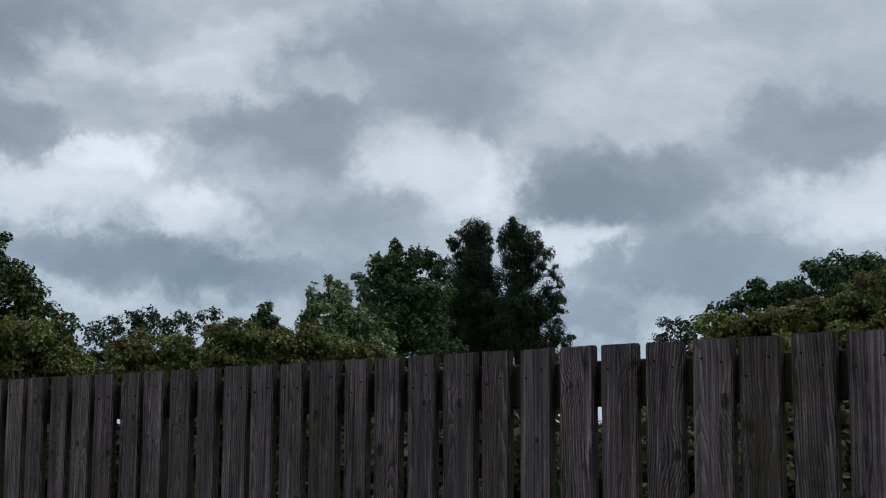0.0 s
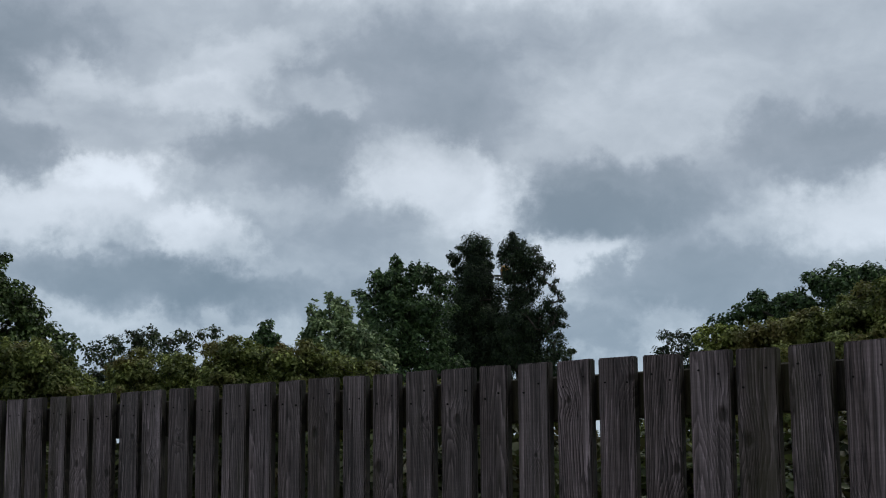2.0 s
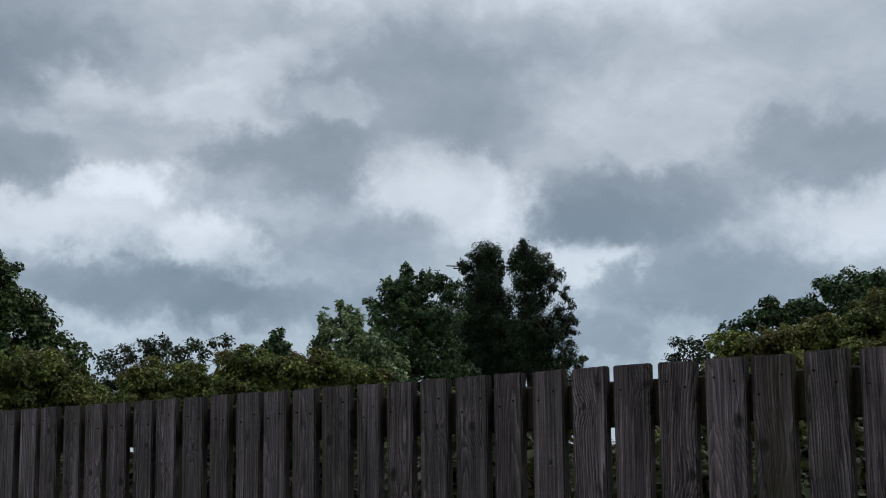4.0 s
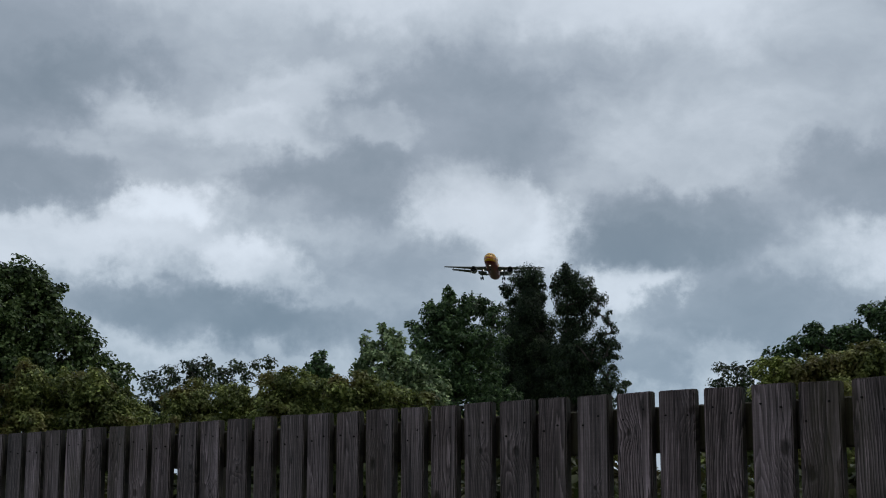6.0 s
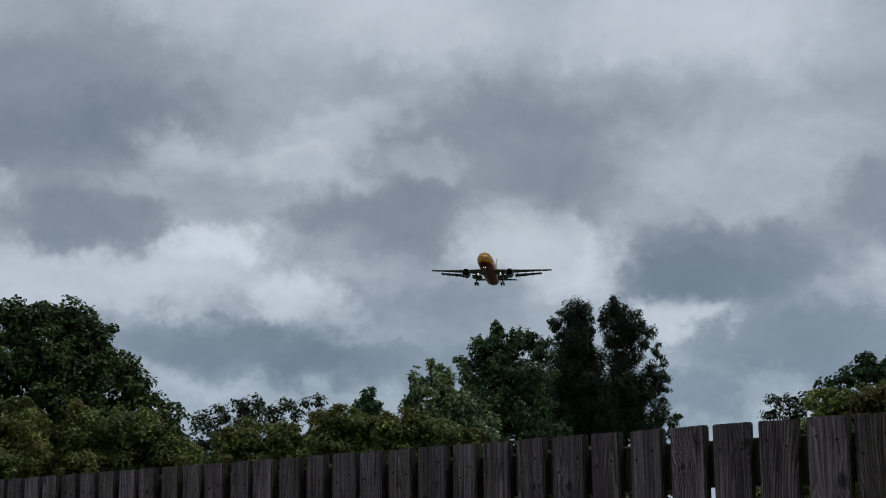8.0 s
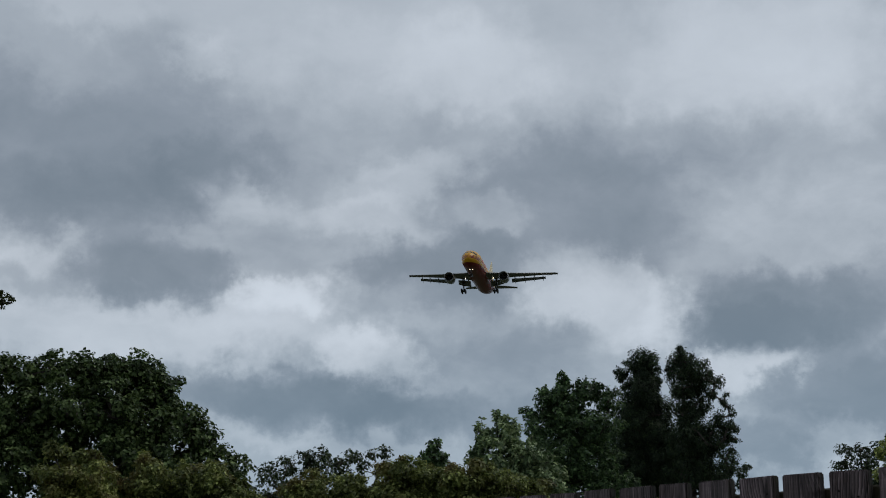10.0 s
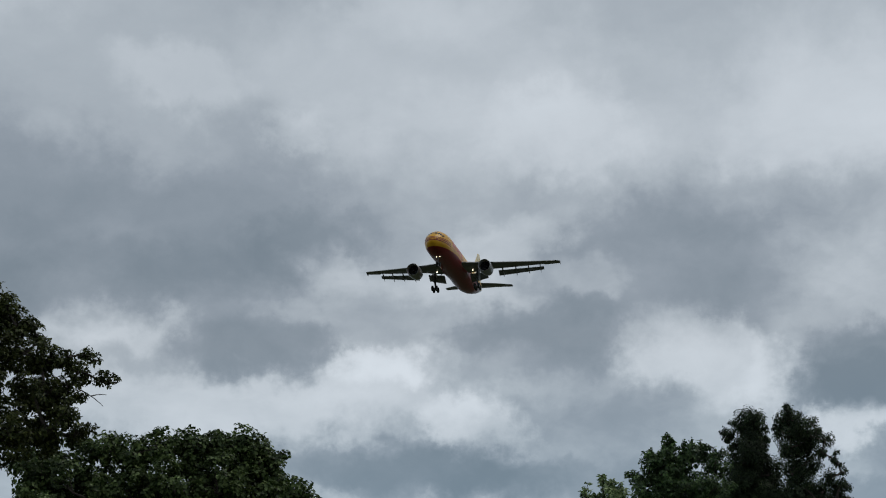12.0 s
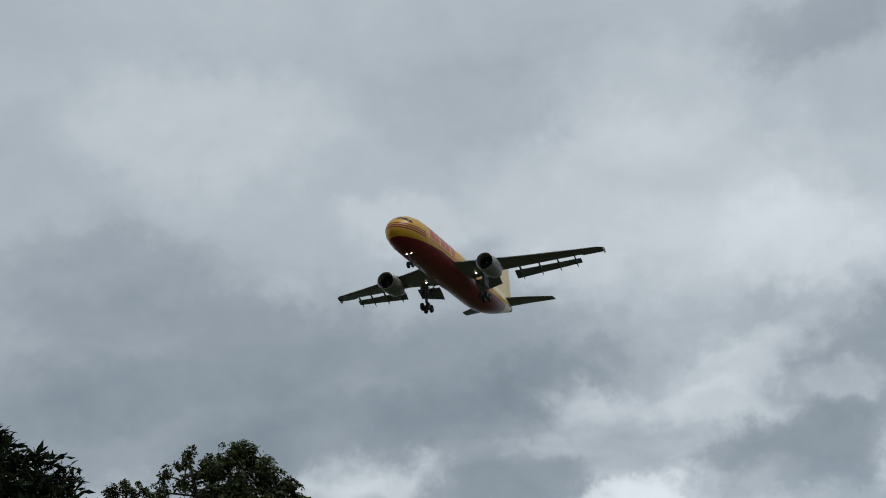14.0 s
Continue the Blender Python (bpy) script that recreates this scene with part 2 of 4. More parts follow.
    algae = calc(t, "ADD", grain((9.0, 3.0, 2.2), 4.0, 0.6), calc(t, "MULTIPLY_ADD", info.outputs["Alpha"], 0.28, -0.06))
    patch = ramp(t, algae, (0.54, (0, 0, 0)), (0.74, (green, green, green)))
    base = mixed(t, "MIX", patch, base, (0.050, 0.046, 0.016))
    tint = ramp(t, chance, (0.0, (0.74, 0.72, 0.71)), (0.5, (1.0, 0.97, 0.96)), (1.0, (1.25, 1.22, 1.25)))
    base = mixed(t, "MULTIPLY", 1.0, base, tint)
    t.links.new(base, b.inputs["Base Color"])
    height = calc(t, "ADD", calc(t, "MULTIPLY", ring, 0.8), calc(t, "ADD", calc(t, "ADD", fibre, streak), calc(t, "ADD", calc(t, "MULTIPLY", spot, -1.2), calc(t, "MULTIPLY", crack, -1.6))))
    relief(t, b, height, 1.0, 0.004)
    return m


def foliage(name, low, mid, high, warm=None, shine=0.45):
    """Leaves: each leaf its own tone, whole clumps drifting in hue, some light let through."""
    m, t, b = material(name, shine)
    geo = t.nodes.new("ShaderNodeNewGeometry")
    leaf = geo.outputs["Random Per Island"]
    base = ramp(t, leaf, (0.0, low), (0.5, mid), (0.93, high), (1.0, tuple(min(1, 1.5 * c) for c in high)))
    where = t.nodes.new("ShaderNodeTexCoord").outputs["Object"]
    drift = node(t, "ShaderNodeTexNoise", [("Vector", where)], Scale=0.9, Detail=3.0, Roughness=0.6)
    base = mixed(t, "MULTIPLY", 0.8, base, ramp(t, drift.outputs["Fac"], (0.32, (0.6, 0.62, 0.6)), (0.66, (1.3, 1.26, 1.1))))
    tufts = node(t, "ShaderNodeTexNoise", [("Vector", where)], Scale=4.2, Detail=2.0, Roughness=0.5)
    base = mixed(t, "MULTIPLY", 0.85, base, ramp(t, tufts.outputs["Fac"], (0.36, (0.5, 0.52, 0.52)), (0.5, (1.0, 1.0, 1.0)), (0.64, (1.5, 1.46, 1.36))))
    if warm:
        spots = node(t, "ShaderNodeTexNoise", [("Vector", where)], Scale=3.2, Detail=3.0, Roughness=0.65)
        base = mixed(t, "MIX", ramp(t, spots.outputs["Fac"], (0.46, (0, 0, 0)), (0.66, (0.62, 0.62, 0.62))), base, warm)
    t.links.new(base, b.inputs["Base Color"])
    b.inputs["Specular IOR Level"].default_value = 0.18
    through_leaf = node(t, "ShaderNodeBsdfTranslucent", [("Color", base)])
    both = node(t, "ShaderNodeMixShader", [(1, b.outputs[0]), (2, through_leaf.outputs[0])], Fac=0.28)
    t.links.new(both.outputs[0], t.nodes["Material Output"].inputs["Surface"])
    return m


def mottled(name, a, b_colour, scale, rough, metal=0.0, bump=0.0, detail=5.0):
    m, t, b = material(name, rough, metal)
    where = t.nodes.new("ShaderNodeTexCoord").outputs["Object"]
    n = node(t, "ShaderNodeTexNoise", [("Vector", where)], Scale=scale, Detail=detail, Roughness=0.6)
    fine_n = node(t, "ShaderNodeTexNoise", [("Vector", where)], Scale=scale * 9, Detail=3.0, Roughness=0.6)
    base = ramp(t, n.outputs["Fac"], (0.3, a), (0.7, b_colour))
    base = mixed(t, "MULTIPLY", 0.5, base, ramp(t, fine_n.outputs["Fac"], (0.3, (0.8, 0.8, 0.8)), (0.7, (1.15, 1.15, 1.15))))
    t.links.new(base, b.inputs["Base Color"])
    if bump:
        relief(t, b, fine_n.outputs["Fac"], 0.5, bump)
    return m


BOARD = weathered_wood("weathered_board", (0.152, 0.123, 0.123), 0.7)
# board sides: darker copy of the wood, shade of the gaps painted in over algae
BOARD_SIDE = weathered_wood("shaded_algae_board_side", (0.030, 0.027, 0.019), 0.9)
NAIL = mottled("rusty_nail", (0.008, 0.007, 0.006), (0.018, 0.013, 0.01), 60.0, 0.95)
RAIL = weathered_wood("weathered_rail", (0.026, 0.021, 0.018), 0.7)
LEAF_CYPRESS = foliage("cypress_sprays", (0.015, 0.028, 0.016), (0.028, 0.046, 0.025), (0.052, 0.078, 0.040), shine=0.6)
LEAF_BROAD = foliage("broadleaf", (0.024, 0.049, 0.020), (0.054, 0.098, 0.039), (0.125, 0.196, 0.086))
LEAF_PALE = foliage("pale_leaf", (0.058, 0.097, 0.042), (0.150, 0.217, 0.102), (0.40, 0.48, 0.275))
LEAF_SYCAMORE = foliage("sycamore_leaf", (0.024, 0.044, 0.013), (0.056, 0.092, 0.028), (0.16, 0.215, 0.09))
LEAF_OAK = foliage("oak_leaf", (0.022, 0.032, 0.010), (0.044, 0.058, 0.017), (0.095, 0.112, 0.040))
LEAF_FIR = foliage("fir_sprays", (0.010, 0.018, 0.010), (0.018, 0.030, 0.014), (0.035, 0.050, 0.022), shine=0.6)
LEAF_HEDGE = foliage("hedge_leaf", (0.055, 0.080, 0.021), (0.130, 0.162, 0.044), (0.31, 0.35, 0.125), warm=(0.185, 0.118, 0.044))
LEAF_SHRUB = foliage("shrub_leaf", (0.020, 0.034, 0.018), (0.04, 0.06, 0.031), (0.09, 0.12, 0.065))
LEAF_UNDER = foliage("undergrowth_leaf", (0.030, 0.044, 0.014), (0.055, 0.074, 0.024), (0.10, 0.12, 0.045), warm=(0.09, 0.062, 0.03))
BARK = mottled("bark", (0.035, 0.028, 0.022), (0.09, 0.075, 0.06), 6.0, 0.9, bump=0.02)
BRICK = mottled("light_block_brick", (0.16, 0.09, 0.06), (0.26, 0.15, 0.10), 3.0, 0.9, bump=0.01)
GRASS = mottled("grass", (0.035, 0.042, 0.02), (0.06, 0.07, 0.034), 0.6, 0.9, bump=0.05)
GRASS.node_tree.nodes["Principled BSDF"].inputs["Specular IOR Level"].default_value = 0.1

# ---- mesh helpers ----
def part(name, bm, mat, parent=None, label=""):
    """Links a bmesh as one mesh object under a thing or a part."""
    me = bpy.data.meshes.new(name)
    bm.to_mesh(me)
    bm.free()
    me.materials.append(mat)
    ob = new(name, me)
    ob.parent = parent
    if label:
        ob["label"] = label
    return ob


def smooth(ob, degrees=40):
    ob.data.shade_smooth()
    ob.data.set_sharp_from_angle(angle=radians(degrees))
    return ob


def mesh_from(name, verts, faces, mat, parent=None, label=""):
    me = bpy.data.meshes.new(name)
    me.from_pydata(verts, [], faces)
    me.materials.append(mat)
    ob = new(name, me)
    ob.parent = parent
    if label:
        ob["label"] = label
    return ob


def rod(verts, faces, a, b, ra, rb, sides=6, bow=0.0):
    """Adds a tapered stick from a to b, bowed upwards in the middle."""
    a, b = Vector(a), Vector(b)
    axis = b - a
    side = axis.orthogonal().normalized()
    other = axis.cross(side).normalized()
    start = len(verts)
    steps = 3 if bow else 1
    for i in range(steps + 1):
        f = i / steps
        c = a.lerp(b, f) + Vector((0, 0, bow * axis.length * 4 * f * (1 - f)))
        r = ra + (rb - ra) * f
        for k in range(sides):
            w = 2 * math.pi * k / sides
            verts.append(tuple(c + side * (r * math.cos(w)) + other * (r * math.sin(w))))
    for i in range(steps):
        for k in range(sides):
            p, q = start + i * sides + k, start + i * sides + (k + 1) % sides
            faces.append((p, q, q + sides, p + sides))
    faces.append(tuple(start + k for k in reversed(range(sides))))
    faces.append(tuple(start + steps * sides + k for k in range(sides)))


# ---- ground ----
bm = bmesh.new()
bmesh.ops.create_circle(bm, cap_ends=True, segments=96, radius=3000)
ground = tagged(part("ground", bm, GRASS), "green grass field reaching to the horizon", "ground", kind="structure")

# ---- plain unseen wall added behind the viewer to keep low light off the fence ----
bm = bmesh.new()
bmesh.ops.create_cube(bm, size=1)
for v in bm.verts:
    v.co = Vector((v.co.x * 17.0 - 1.0, v.co.y * 0.3 - 5.2, (v.co.z + 0.5) * 5.4))
bmesh.ops.bevel(bm, geom=bm.edges[:], offset=0.02, segments=2, affect="EDGES")
tagged(part("wall_south", bm, BRICK), "plain brown brick wall, unseen, added to block light", "wall", kind="structure")

# ---- fence: level top, runs from far left to near right ----
FENCE_TOP = 1.845
FENCE_AT, FENCE_WAY = Vector((-1.4007, 5.2305, 0)), Vector((0.7494, -0.6621, 0))
FENCE = pose(*FENCE_AT, 0, 0, -41.46)
fence = new("fence")
fence.matrix_world = FENCE
tagged(fence, "weathered grey vertical board fence with narrow gaps", "fence")
rng = random.Random(5)


def board_mesh(k, wide):
    """A sawn board 22 mm thick: worn edges, algae-dark sides with gap shade painted in, nail heads, the top cut a
    little out of square.
    """
    r = random.Random(100 + k)
    thick, high = 0.022, 1.80
    bm = bmesh.new()
    bmesh.ops.create_cube(bm, size=1)
    slant = r.uniform(-0.0012, 0.0012)
    for v in bm.verts:
        v.co = Vector((v.co.x * wide + wide / 2, v.co.y * thick, (v.co.z + 0.5) * high))
        if v.co.z > 1:
            v.co.z += slant * (1 if v.co.x > wide / 2 else -1)
    bmesh.ops.bevel(bm, geom=bm.edges[:], offset=0.0030, segments=2, affect="EDGES")
    for v in bm.verts:
        v.co.y += 0.0012 * math.sin(v.co.z * 2.1 + k)
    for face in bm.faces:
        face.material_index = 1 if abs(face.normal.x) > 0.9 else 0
    for x in (0.024 + r.uniform(-0.006, 0.006), wide - 0.024 + r.uniform(-0.006, 0.006)):
        made = bmesh.ops.create_cone(bm, cap_ends=True, segments=8, radius1=0.0027, radius2=0.0022, depth=0.004,
                                     matrix=pose(x, -thick / 2 - 0.001, 1.74 + r.uniform(-0.03, 0.02), 90, 0, 0))
        for v in made["verts"]:
            for face in v.link_faces:
                face.material_index = 2
    me = bpy.data.meshes.new("board")
    bm.to_mesh(me)
    bm.free()
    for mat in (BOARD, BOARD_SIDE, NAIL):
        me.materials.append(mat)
    return me


def board(s, mesh, knot):
    b = new("board", mesh)
    b.parent = fence
    b.color = knot
    b.matrix_local = pose(s, rng.uniform(-0.002, 0.002), FENCE_TOP - 1.80 + rng.uniform(-0.0012, 0.0012), 0, rng.uniform(-0.15, 0.15), rng.uniform(-1.0, 1.0))


# boards that show: left edge along the fence and width in metres, then knot place across, depth below the top, size, algae
BOARDS = [((-0.104, 0.098), (0.2, 0.9, 0.0, 0.2)), ((0.024, 0.092), (0.42, 0.16, 0.35, 0.0)), ((0.148, 0.095), (0.2, 0.5, 0.3, 0.35)),
          ((0.271, 0.095), (0.34, 0.44, 0.4, 0.1)), ((0.396, 0.095), (0.66, 0.5, 0.5, 0.2)), ((0.526, 0.097), (0.6, 0.28, 0.3, 0.0)),
          ((0.648, 0.094), (0.46, 0.43, 0.2, 0.1)), ((0.772, 0.096), (0.44, 0.3, 0.2, 0.0)), ((0.905, 0.083), (0.2, 0.8, 0.0, 0.25)),
          ((1.021, 0.102), (0.5, 0.9, 0.3, 0.1)), ((1.140, 0.094), (0.2, 0.9, 0.0, 0.0)), ((1.267, 0.093), (0.65, 0.76, 0.4, 0.1)),
          ((1.389, 0.109), (0.26, 0.3, 0.5, 0.5)), ((1.524, 0.086), (0.5, 0.72, 0.5, 0.1)), ((1.632, 0.095), (0.22, 0.49, 0.62, 0.3)),
          ((1.760, 0.095), (0.5, 0.25, 0.25, 0.2)), ((1.884, 0.108), (0.48, 0.26, 0.42, 0.0)), ((2.012, 0.089), (0.3, 0.9, 0.2, 0.1)),
          ((2.133, 0.096), (0.45, 0.45, 0.2, 0.25)), ((2.258, 0.100), (0.3, 0.19, 0.3, 0.0)), ((2.381, 0.100), (0.75, 0.1, 0.35, 0.0)),
          ((2.503, 0.099), (0.70, 0.52, 0.5, 0.1)), ((2.629, 0.103), (0.70, 0.29, 0.6, 0.0)), ((2.752, 0.102), (0.22, 0.4, 0.6, 0.7)),
          ((2.880, 0.103), (0.3, 0.9, 0.3, 0.4)), ((3.008, 0.104), (0.2, 0.7, 0.3, 0.0))]
for k, ((s, wide), knot) in enumerate(BOARDS):
    board(s, board_mesh(k, wide), knot)
spare_boards = [board_mesh(40 + k, 0.096 + 0.001 * k) for k in range(8)]
for s in [-0.231 - 0.125 * k for k in range(87)] + [3.134 + 0.125 * k for k in range(43)]:
    board(s + rng.uniform(-0.005, 0.005), spare_boards[rng.randrange(8)],
          (rng.uniform(0.1, 0.75), rng.uniform(0.1, 1.0), rng.choice((0.0, 0.3, 0.5)), rng.uniform(0.0, 0.5)))


def rail_piece(name, x0, x1, y0, y1, z0, z1):
    bm = bmesh.new()
    bmesh.ops.create_cube(bm, size=1)
    for v in bm.verts:
        v.co = Vector(((x0, x1)[v.co.x > 0], (y0, y1)[v.co.y > 0], (z0, z1)[v.co.z > 0]))
    bmesh.ops.bevel(bm, geom=bm.edges[:], offset=0.004, segments=1, affect="EDGES")
    return part(name, bm, RAIL, fence)


for z, half in ((0.30, 0.045), (1.0, 0.045), (1.757, 0.054)):
    for k in range(-4, 3):
        rail_piece("rail", k * 2.72 + 0.62, k * 2.72 + 3.335, 0.0150, 0.055, z - half, z + half)
for k in range(-4, 4):
    rail_piece("post", k * 2.72 + 0.57, k * 2.72 + 0.67, 0.058, 0.158, -0.3, 1.80)

# ---- plants ----
def leaf_cloud(gen, lobes, cover, clump, leaf, droop, aspect, fill):
    """Places, outward ways and droop of leaves: rounded clumps sit on the masses of a crown, leaves lie on the clumps."""
    spots, faces_out = [], []
    for x, y, z, r in lobes:
        rc = min(clump, r * 0.7)
        n = max(2, int(cover * 3.0 * (r / rc) ** 2))
        d = gen.normal(size=(n, 3))
        d /= np.linalg.norm(d, axis=1)[:, None]
        reach = np.maximum(r - 0.2 * rc, 0.3 * r) * (0.35 + 0.68 * gen.random(n) ** 0.5)
        centre = np.array((x, y, z)) + d * reach[:, None]
        size = rc * gen.uniform(0.55, 1.25, n)
        k = gen.poisson(fill * 4 * size * size / (0.5 * leaf * leaf * aspect))
        idx = np.repeat(np.arange(n), k)
        out = gen.normal(size=(len(idx), 3))
        out[:, 2] += 0.3 - droop * 0.8
        out += d[idx] * 0.5
        out /= np.linalg.norm(out, axis=1)[:, None]
        off = out * (size[idx] * (0.45 + 0.6 * gen.random(len(idx))))[:, None]
        off[:, 2] *= 0.75 + droop * 1.3
        spots.append(centre[idx] + off)
        faces_out.append(out + d[idx] * 0.3)
    p, a = np.concatenate(spots), np.concatenate(faces_out)
    keep = p[:, 2] > 0.05
    return p[keep], a[keep]


def leaves(name, gen, p, out, leaf, aspect, droop, mat, parent, sweep=0.0, loose=1.0):
    """One mesh of folded leaves, four corners each, their blades turned outwards and to the sky."""
    n = len(p)
    face = out + np.array((0, 0, 0.55)) + gen.normal(size=(n, 3)) * 0.5
    face /= np.linalg.norm(face, axis=1)[:, None] + 1e-9
    a = gen.normal(size=(n, 3)) * loose + out * 0.9 - np.array((0, 0, 0.25 + 2.2 * droop))
    a = a * (1 - sweep) + sweep * (out * (1.0, 1.0, 0.3) + np.array((0, 0, 0.16)) + gen.normal(size=(n, 3)) * 0.24)
    a -= face * (a * face).sum(1)[:, None] * (1 - sweep)
    a /= np.linalg.norm(a, axis=1)[:, None] + 1e-9
    side = np.cross(a, face)
    side /= np.linalg.norm(side, axis=1)[:, None] + 1e-9
    up = face
    size = leaf * (0.55 + 0.75 * gen.random(n))[:, None]
    wide = size * aspect
    v = np.empty((n, 4, 3))
    v[:, 0] = p
    v[:, 1] = p + a * size * 0.45 + side * wide * 0.5 + up * wide * 0.16
    v[:, 2] = p + a * size + up * size * -0.10
    v[:, 3] = p + a * size * 0.45 - side * wide * 0.5 + up * wide * 0.16
    base = np.arange(n)[:, None] * 4
    tri = np.concatenate([base + np.array([[0, 1, 2]]), base + np.array([[0, 2, 3]])], axis=1).reshape(-1)
    me = bpy.data.meshes.new(name)
    me.vertices.add(n * 4)
    me.vertices.foreach_set("co", v.reshape(-1))
    me.loops.add(len(tri))
    me.loops.foreach_set("vertex_index", tri.astype(np.int32))
    me.polygons.add(n * 2)
    me.polygons.foreach_set("loop_start", np.arange(0, n * 6, 3, dtype=np.int32))
    me.update(calc_edges=True)
    me.materials.append(mat)
    ob = new(name, me)
    ob.parent = parent
    ob["kind"] = "stuff"
    return ob


def plant(name, category, label, at, lobes, leaf, cover, clump, seed, mat, trunk, droop=0.0, aspect=0.6, fill=1.25, twigs=5, group="", depth=True, sweep=0.0, loose=1.0):
    gen = np.random.default_rng(seed)
    top = new(name)
    top.location = (at[0], at[1], 0)
    tagged(top, label, category, group)
    local = [(x - at[0], y - at[1], z, r) for x, y, z, r in lobes]
    full = list(local)
    if depth:
        # the crown is about as deep as it is wide
        half = 0.42 * (max(l[0] for l in local) - min(l[0] for l in local))
        away = Vector((at[0], at[1], 0)).normalized()
        for x, y, z, r in local:
            for s in (-1, 1):
                push = s * min(half, r * 1.1) * gen.uniform(0.6, 1.0)
                full.append((x * 0.94 + away.x * push, y + away.y * push, z - 0.15 * r, r * 0.78))
    verts, faces = [], []
    peak = max(local, key=lambda l: l[2])
    low = min(l[2] for l in local)
    fork = Vector((peak[0] * 0.25, peak[1] * 0.25, max(0.3, low * 0.75)))
    rod(verts, faces, (0, 0, -0.1), fork, trunk, trunk * 0.75, 9)
    spine = Vector((peak[0], peak[1], peak[2]))
    rod(verts, faces, fork, spine, trunk * 0.6, trunk * 0.05, 7)
    # limbs fork from the nearest limb that starts closer to the trunk
    joints = [fork.lerp(spine, k / 5) for k in range(6)]
    ordered = sorted(full, key=lambda l: (Vector(l[:3]) - fork).length)
    furthest = (Vector(ordered[-1][:3]) - fork).length + 0.01

    def girth(q):
        return trunk * (0.20 * (1 - min(1.0, (q - fork).length / furthest)) + 0.035)

    for x, y, z, r in ordered:
        goal = Vector((x, y, z - 0.15 * r))
        start = min(joints, key=lambda q: (q - goal).length + 0.5 * max(0.0, q.z - goal.z))
        rod(verts, faces, start, goal, girth(start), girth(goal), 5, gen.uniform(-0.03, 0.08))
        joints.append(goal)
        for k in range(twigs):
            d = Vector(gen.normal(size=3)).normalized()
            d.z = abs(d.z) * 0.8 + 0.1 - droop * 0.5
            rod(verts, faces, goal, goal + d * r * gen.uniform(0.8, 1.08), trunk * 0.03, trunk * 0.008, 4, 0.08)
    smooth(mesh_from("trunk", verts, faces, BARK, top, "brown bark trunk and limbs"), 50)
    p, a = leaf_cloud(gen, full, cover, clump, leaf, droop, aspect, fill)
    leaves("crown", gen, p, a, leaf, aspect, droop, mat, top, sweep, loose)
    return top


def cypress(label, at, lobes, **k):
    return plant("conifer_tree", "tree", label, at, lobes, mat=LEAF_CYPRESS, trunk=0.3, droop=0.45, aspect=0.46, loose=0.7, **k)


def with_spires(lobes, seed, count):
    """Adds slim upright shoots over the upper masses of a crown."""
    r = random.Random(seed)
    more = []
    for x, y, z, size in lobes:
        if 0.2 < size < 0.8:
            for i in range(count):
                dx, dy, lean = r.uniform(-0.8, 0.8) * size, r.uniform(-0.5, 0.5) * size, r.uniform(-0.25, 0.25)
                tall = r.uniform(0.1, 0.3)
                for f in (0.0, 0.5, 1.0):
                    more.append((x + dx + lean * f * tall, y + dy, z + size * 0.7 + f * tall, 0.07 - 0.04 * f))
    return lobes + more


def tree(label, at, lobes, **k):
    lobes = with_spires(lobes, k["seed"], k.pop("spires", 0))
    return plant("broadleaf_tree", "tree", label, at, lobes, mat=LEAF_BROAD, trunk=0.22, aspect=0.62, **k)


def pale_tree(label, at, lobes, **k):
    lobes = with_spires(lobes, k["seed"], 1)
    return plant("pale_tree", "tree", label, at, lobes, mat=LEAF_PALE, trunk=0.12, aspect=0.5, **k)


def sycamore(label, at, lobes, **k):
    return plant("sycamore_tree", "tree", label, at, lobes, mat=LEAF_SYCAMORE, trunk=0.4, aspect=0.85, **k)


def oak(label, at, lobes, **k):
    return plant("oak_tree", "tree", label, at, lobes, mat=LEAF_OAK, trunk=0.32, aspect=0.6, **k)


def fir(label, at, lobes, **k):
    return plant("fir_tree", "tree", label, at, lobes, mat=LEAF_FIR, trunk=0.2, aspect=0.27, sweep=0.85, **k)


def shrub(label, at, lobes, **k):
    return plant("shrub", "shrub", label, at, lobes, mat=LEAF_SHRUB, trunk=0.06, aspect=0.55, twigs=9, **k)


def with_shoots(lobes, seed, count):
    """Adds young shoots that stand out over the masses of a bush."""
    r = random.Random(seed)
    more = []
    for x, y, z, size in lobes:
        for i in range(count):
            way, lift = r.uniform(0, 2 * math.pi), r.uniform(0.72, 1.12)
            spread = size * r.uniform(0.2, 0.75)
            more.append((x + spread * math.cos(way), y + spread * math.sin(way), z + size * lift, size * r.uniform(0.13, 0.24)))
            more.append((x + 0.8 * spread * math.cos(way), y + 0.8 * spread * math.sin(way), z + size * (lift - 0.22), size * 0.24))
    return lobes + more


def hedge(label, at, lobes, sink=0.0, **k):
    lobes = with_shoots([(x, y, z - sink, r) for x, y, z, r in lobes], k["seed"], 2)
    return plant("hedge_bush", "bush", label, at, lobes, mat=LEAF_HEDGE, trunk=0.05, aspect=0.6, group="hedge bushes behind the fence", **k)


def undergrowth(label, at, lobes, **k):
    return plant("undergrowth_bush", "bush", label, at, lobes, mat=LEAF_UNDER, trunk=0.05, aspect=0.6, group="rough growth behind the fence", **k)


def sprig(label, at, lobes, **k):
    return plant("leafy_twig", "shrub", label, at, lobes, mat=LEAF_SHRUB, trunk=0.012, aspect=0.55, **k)


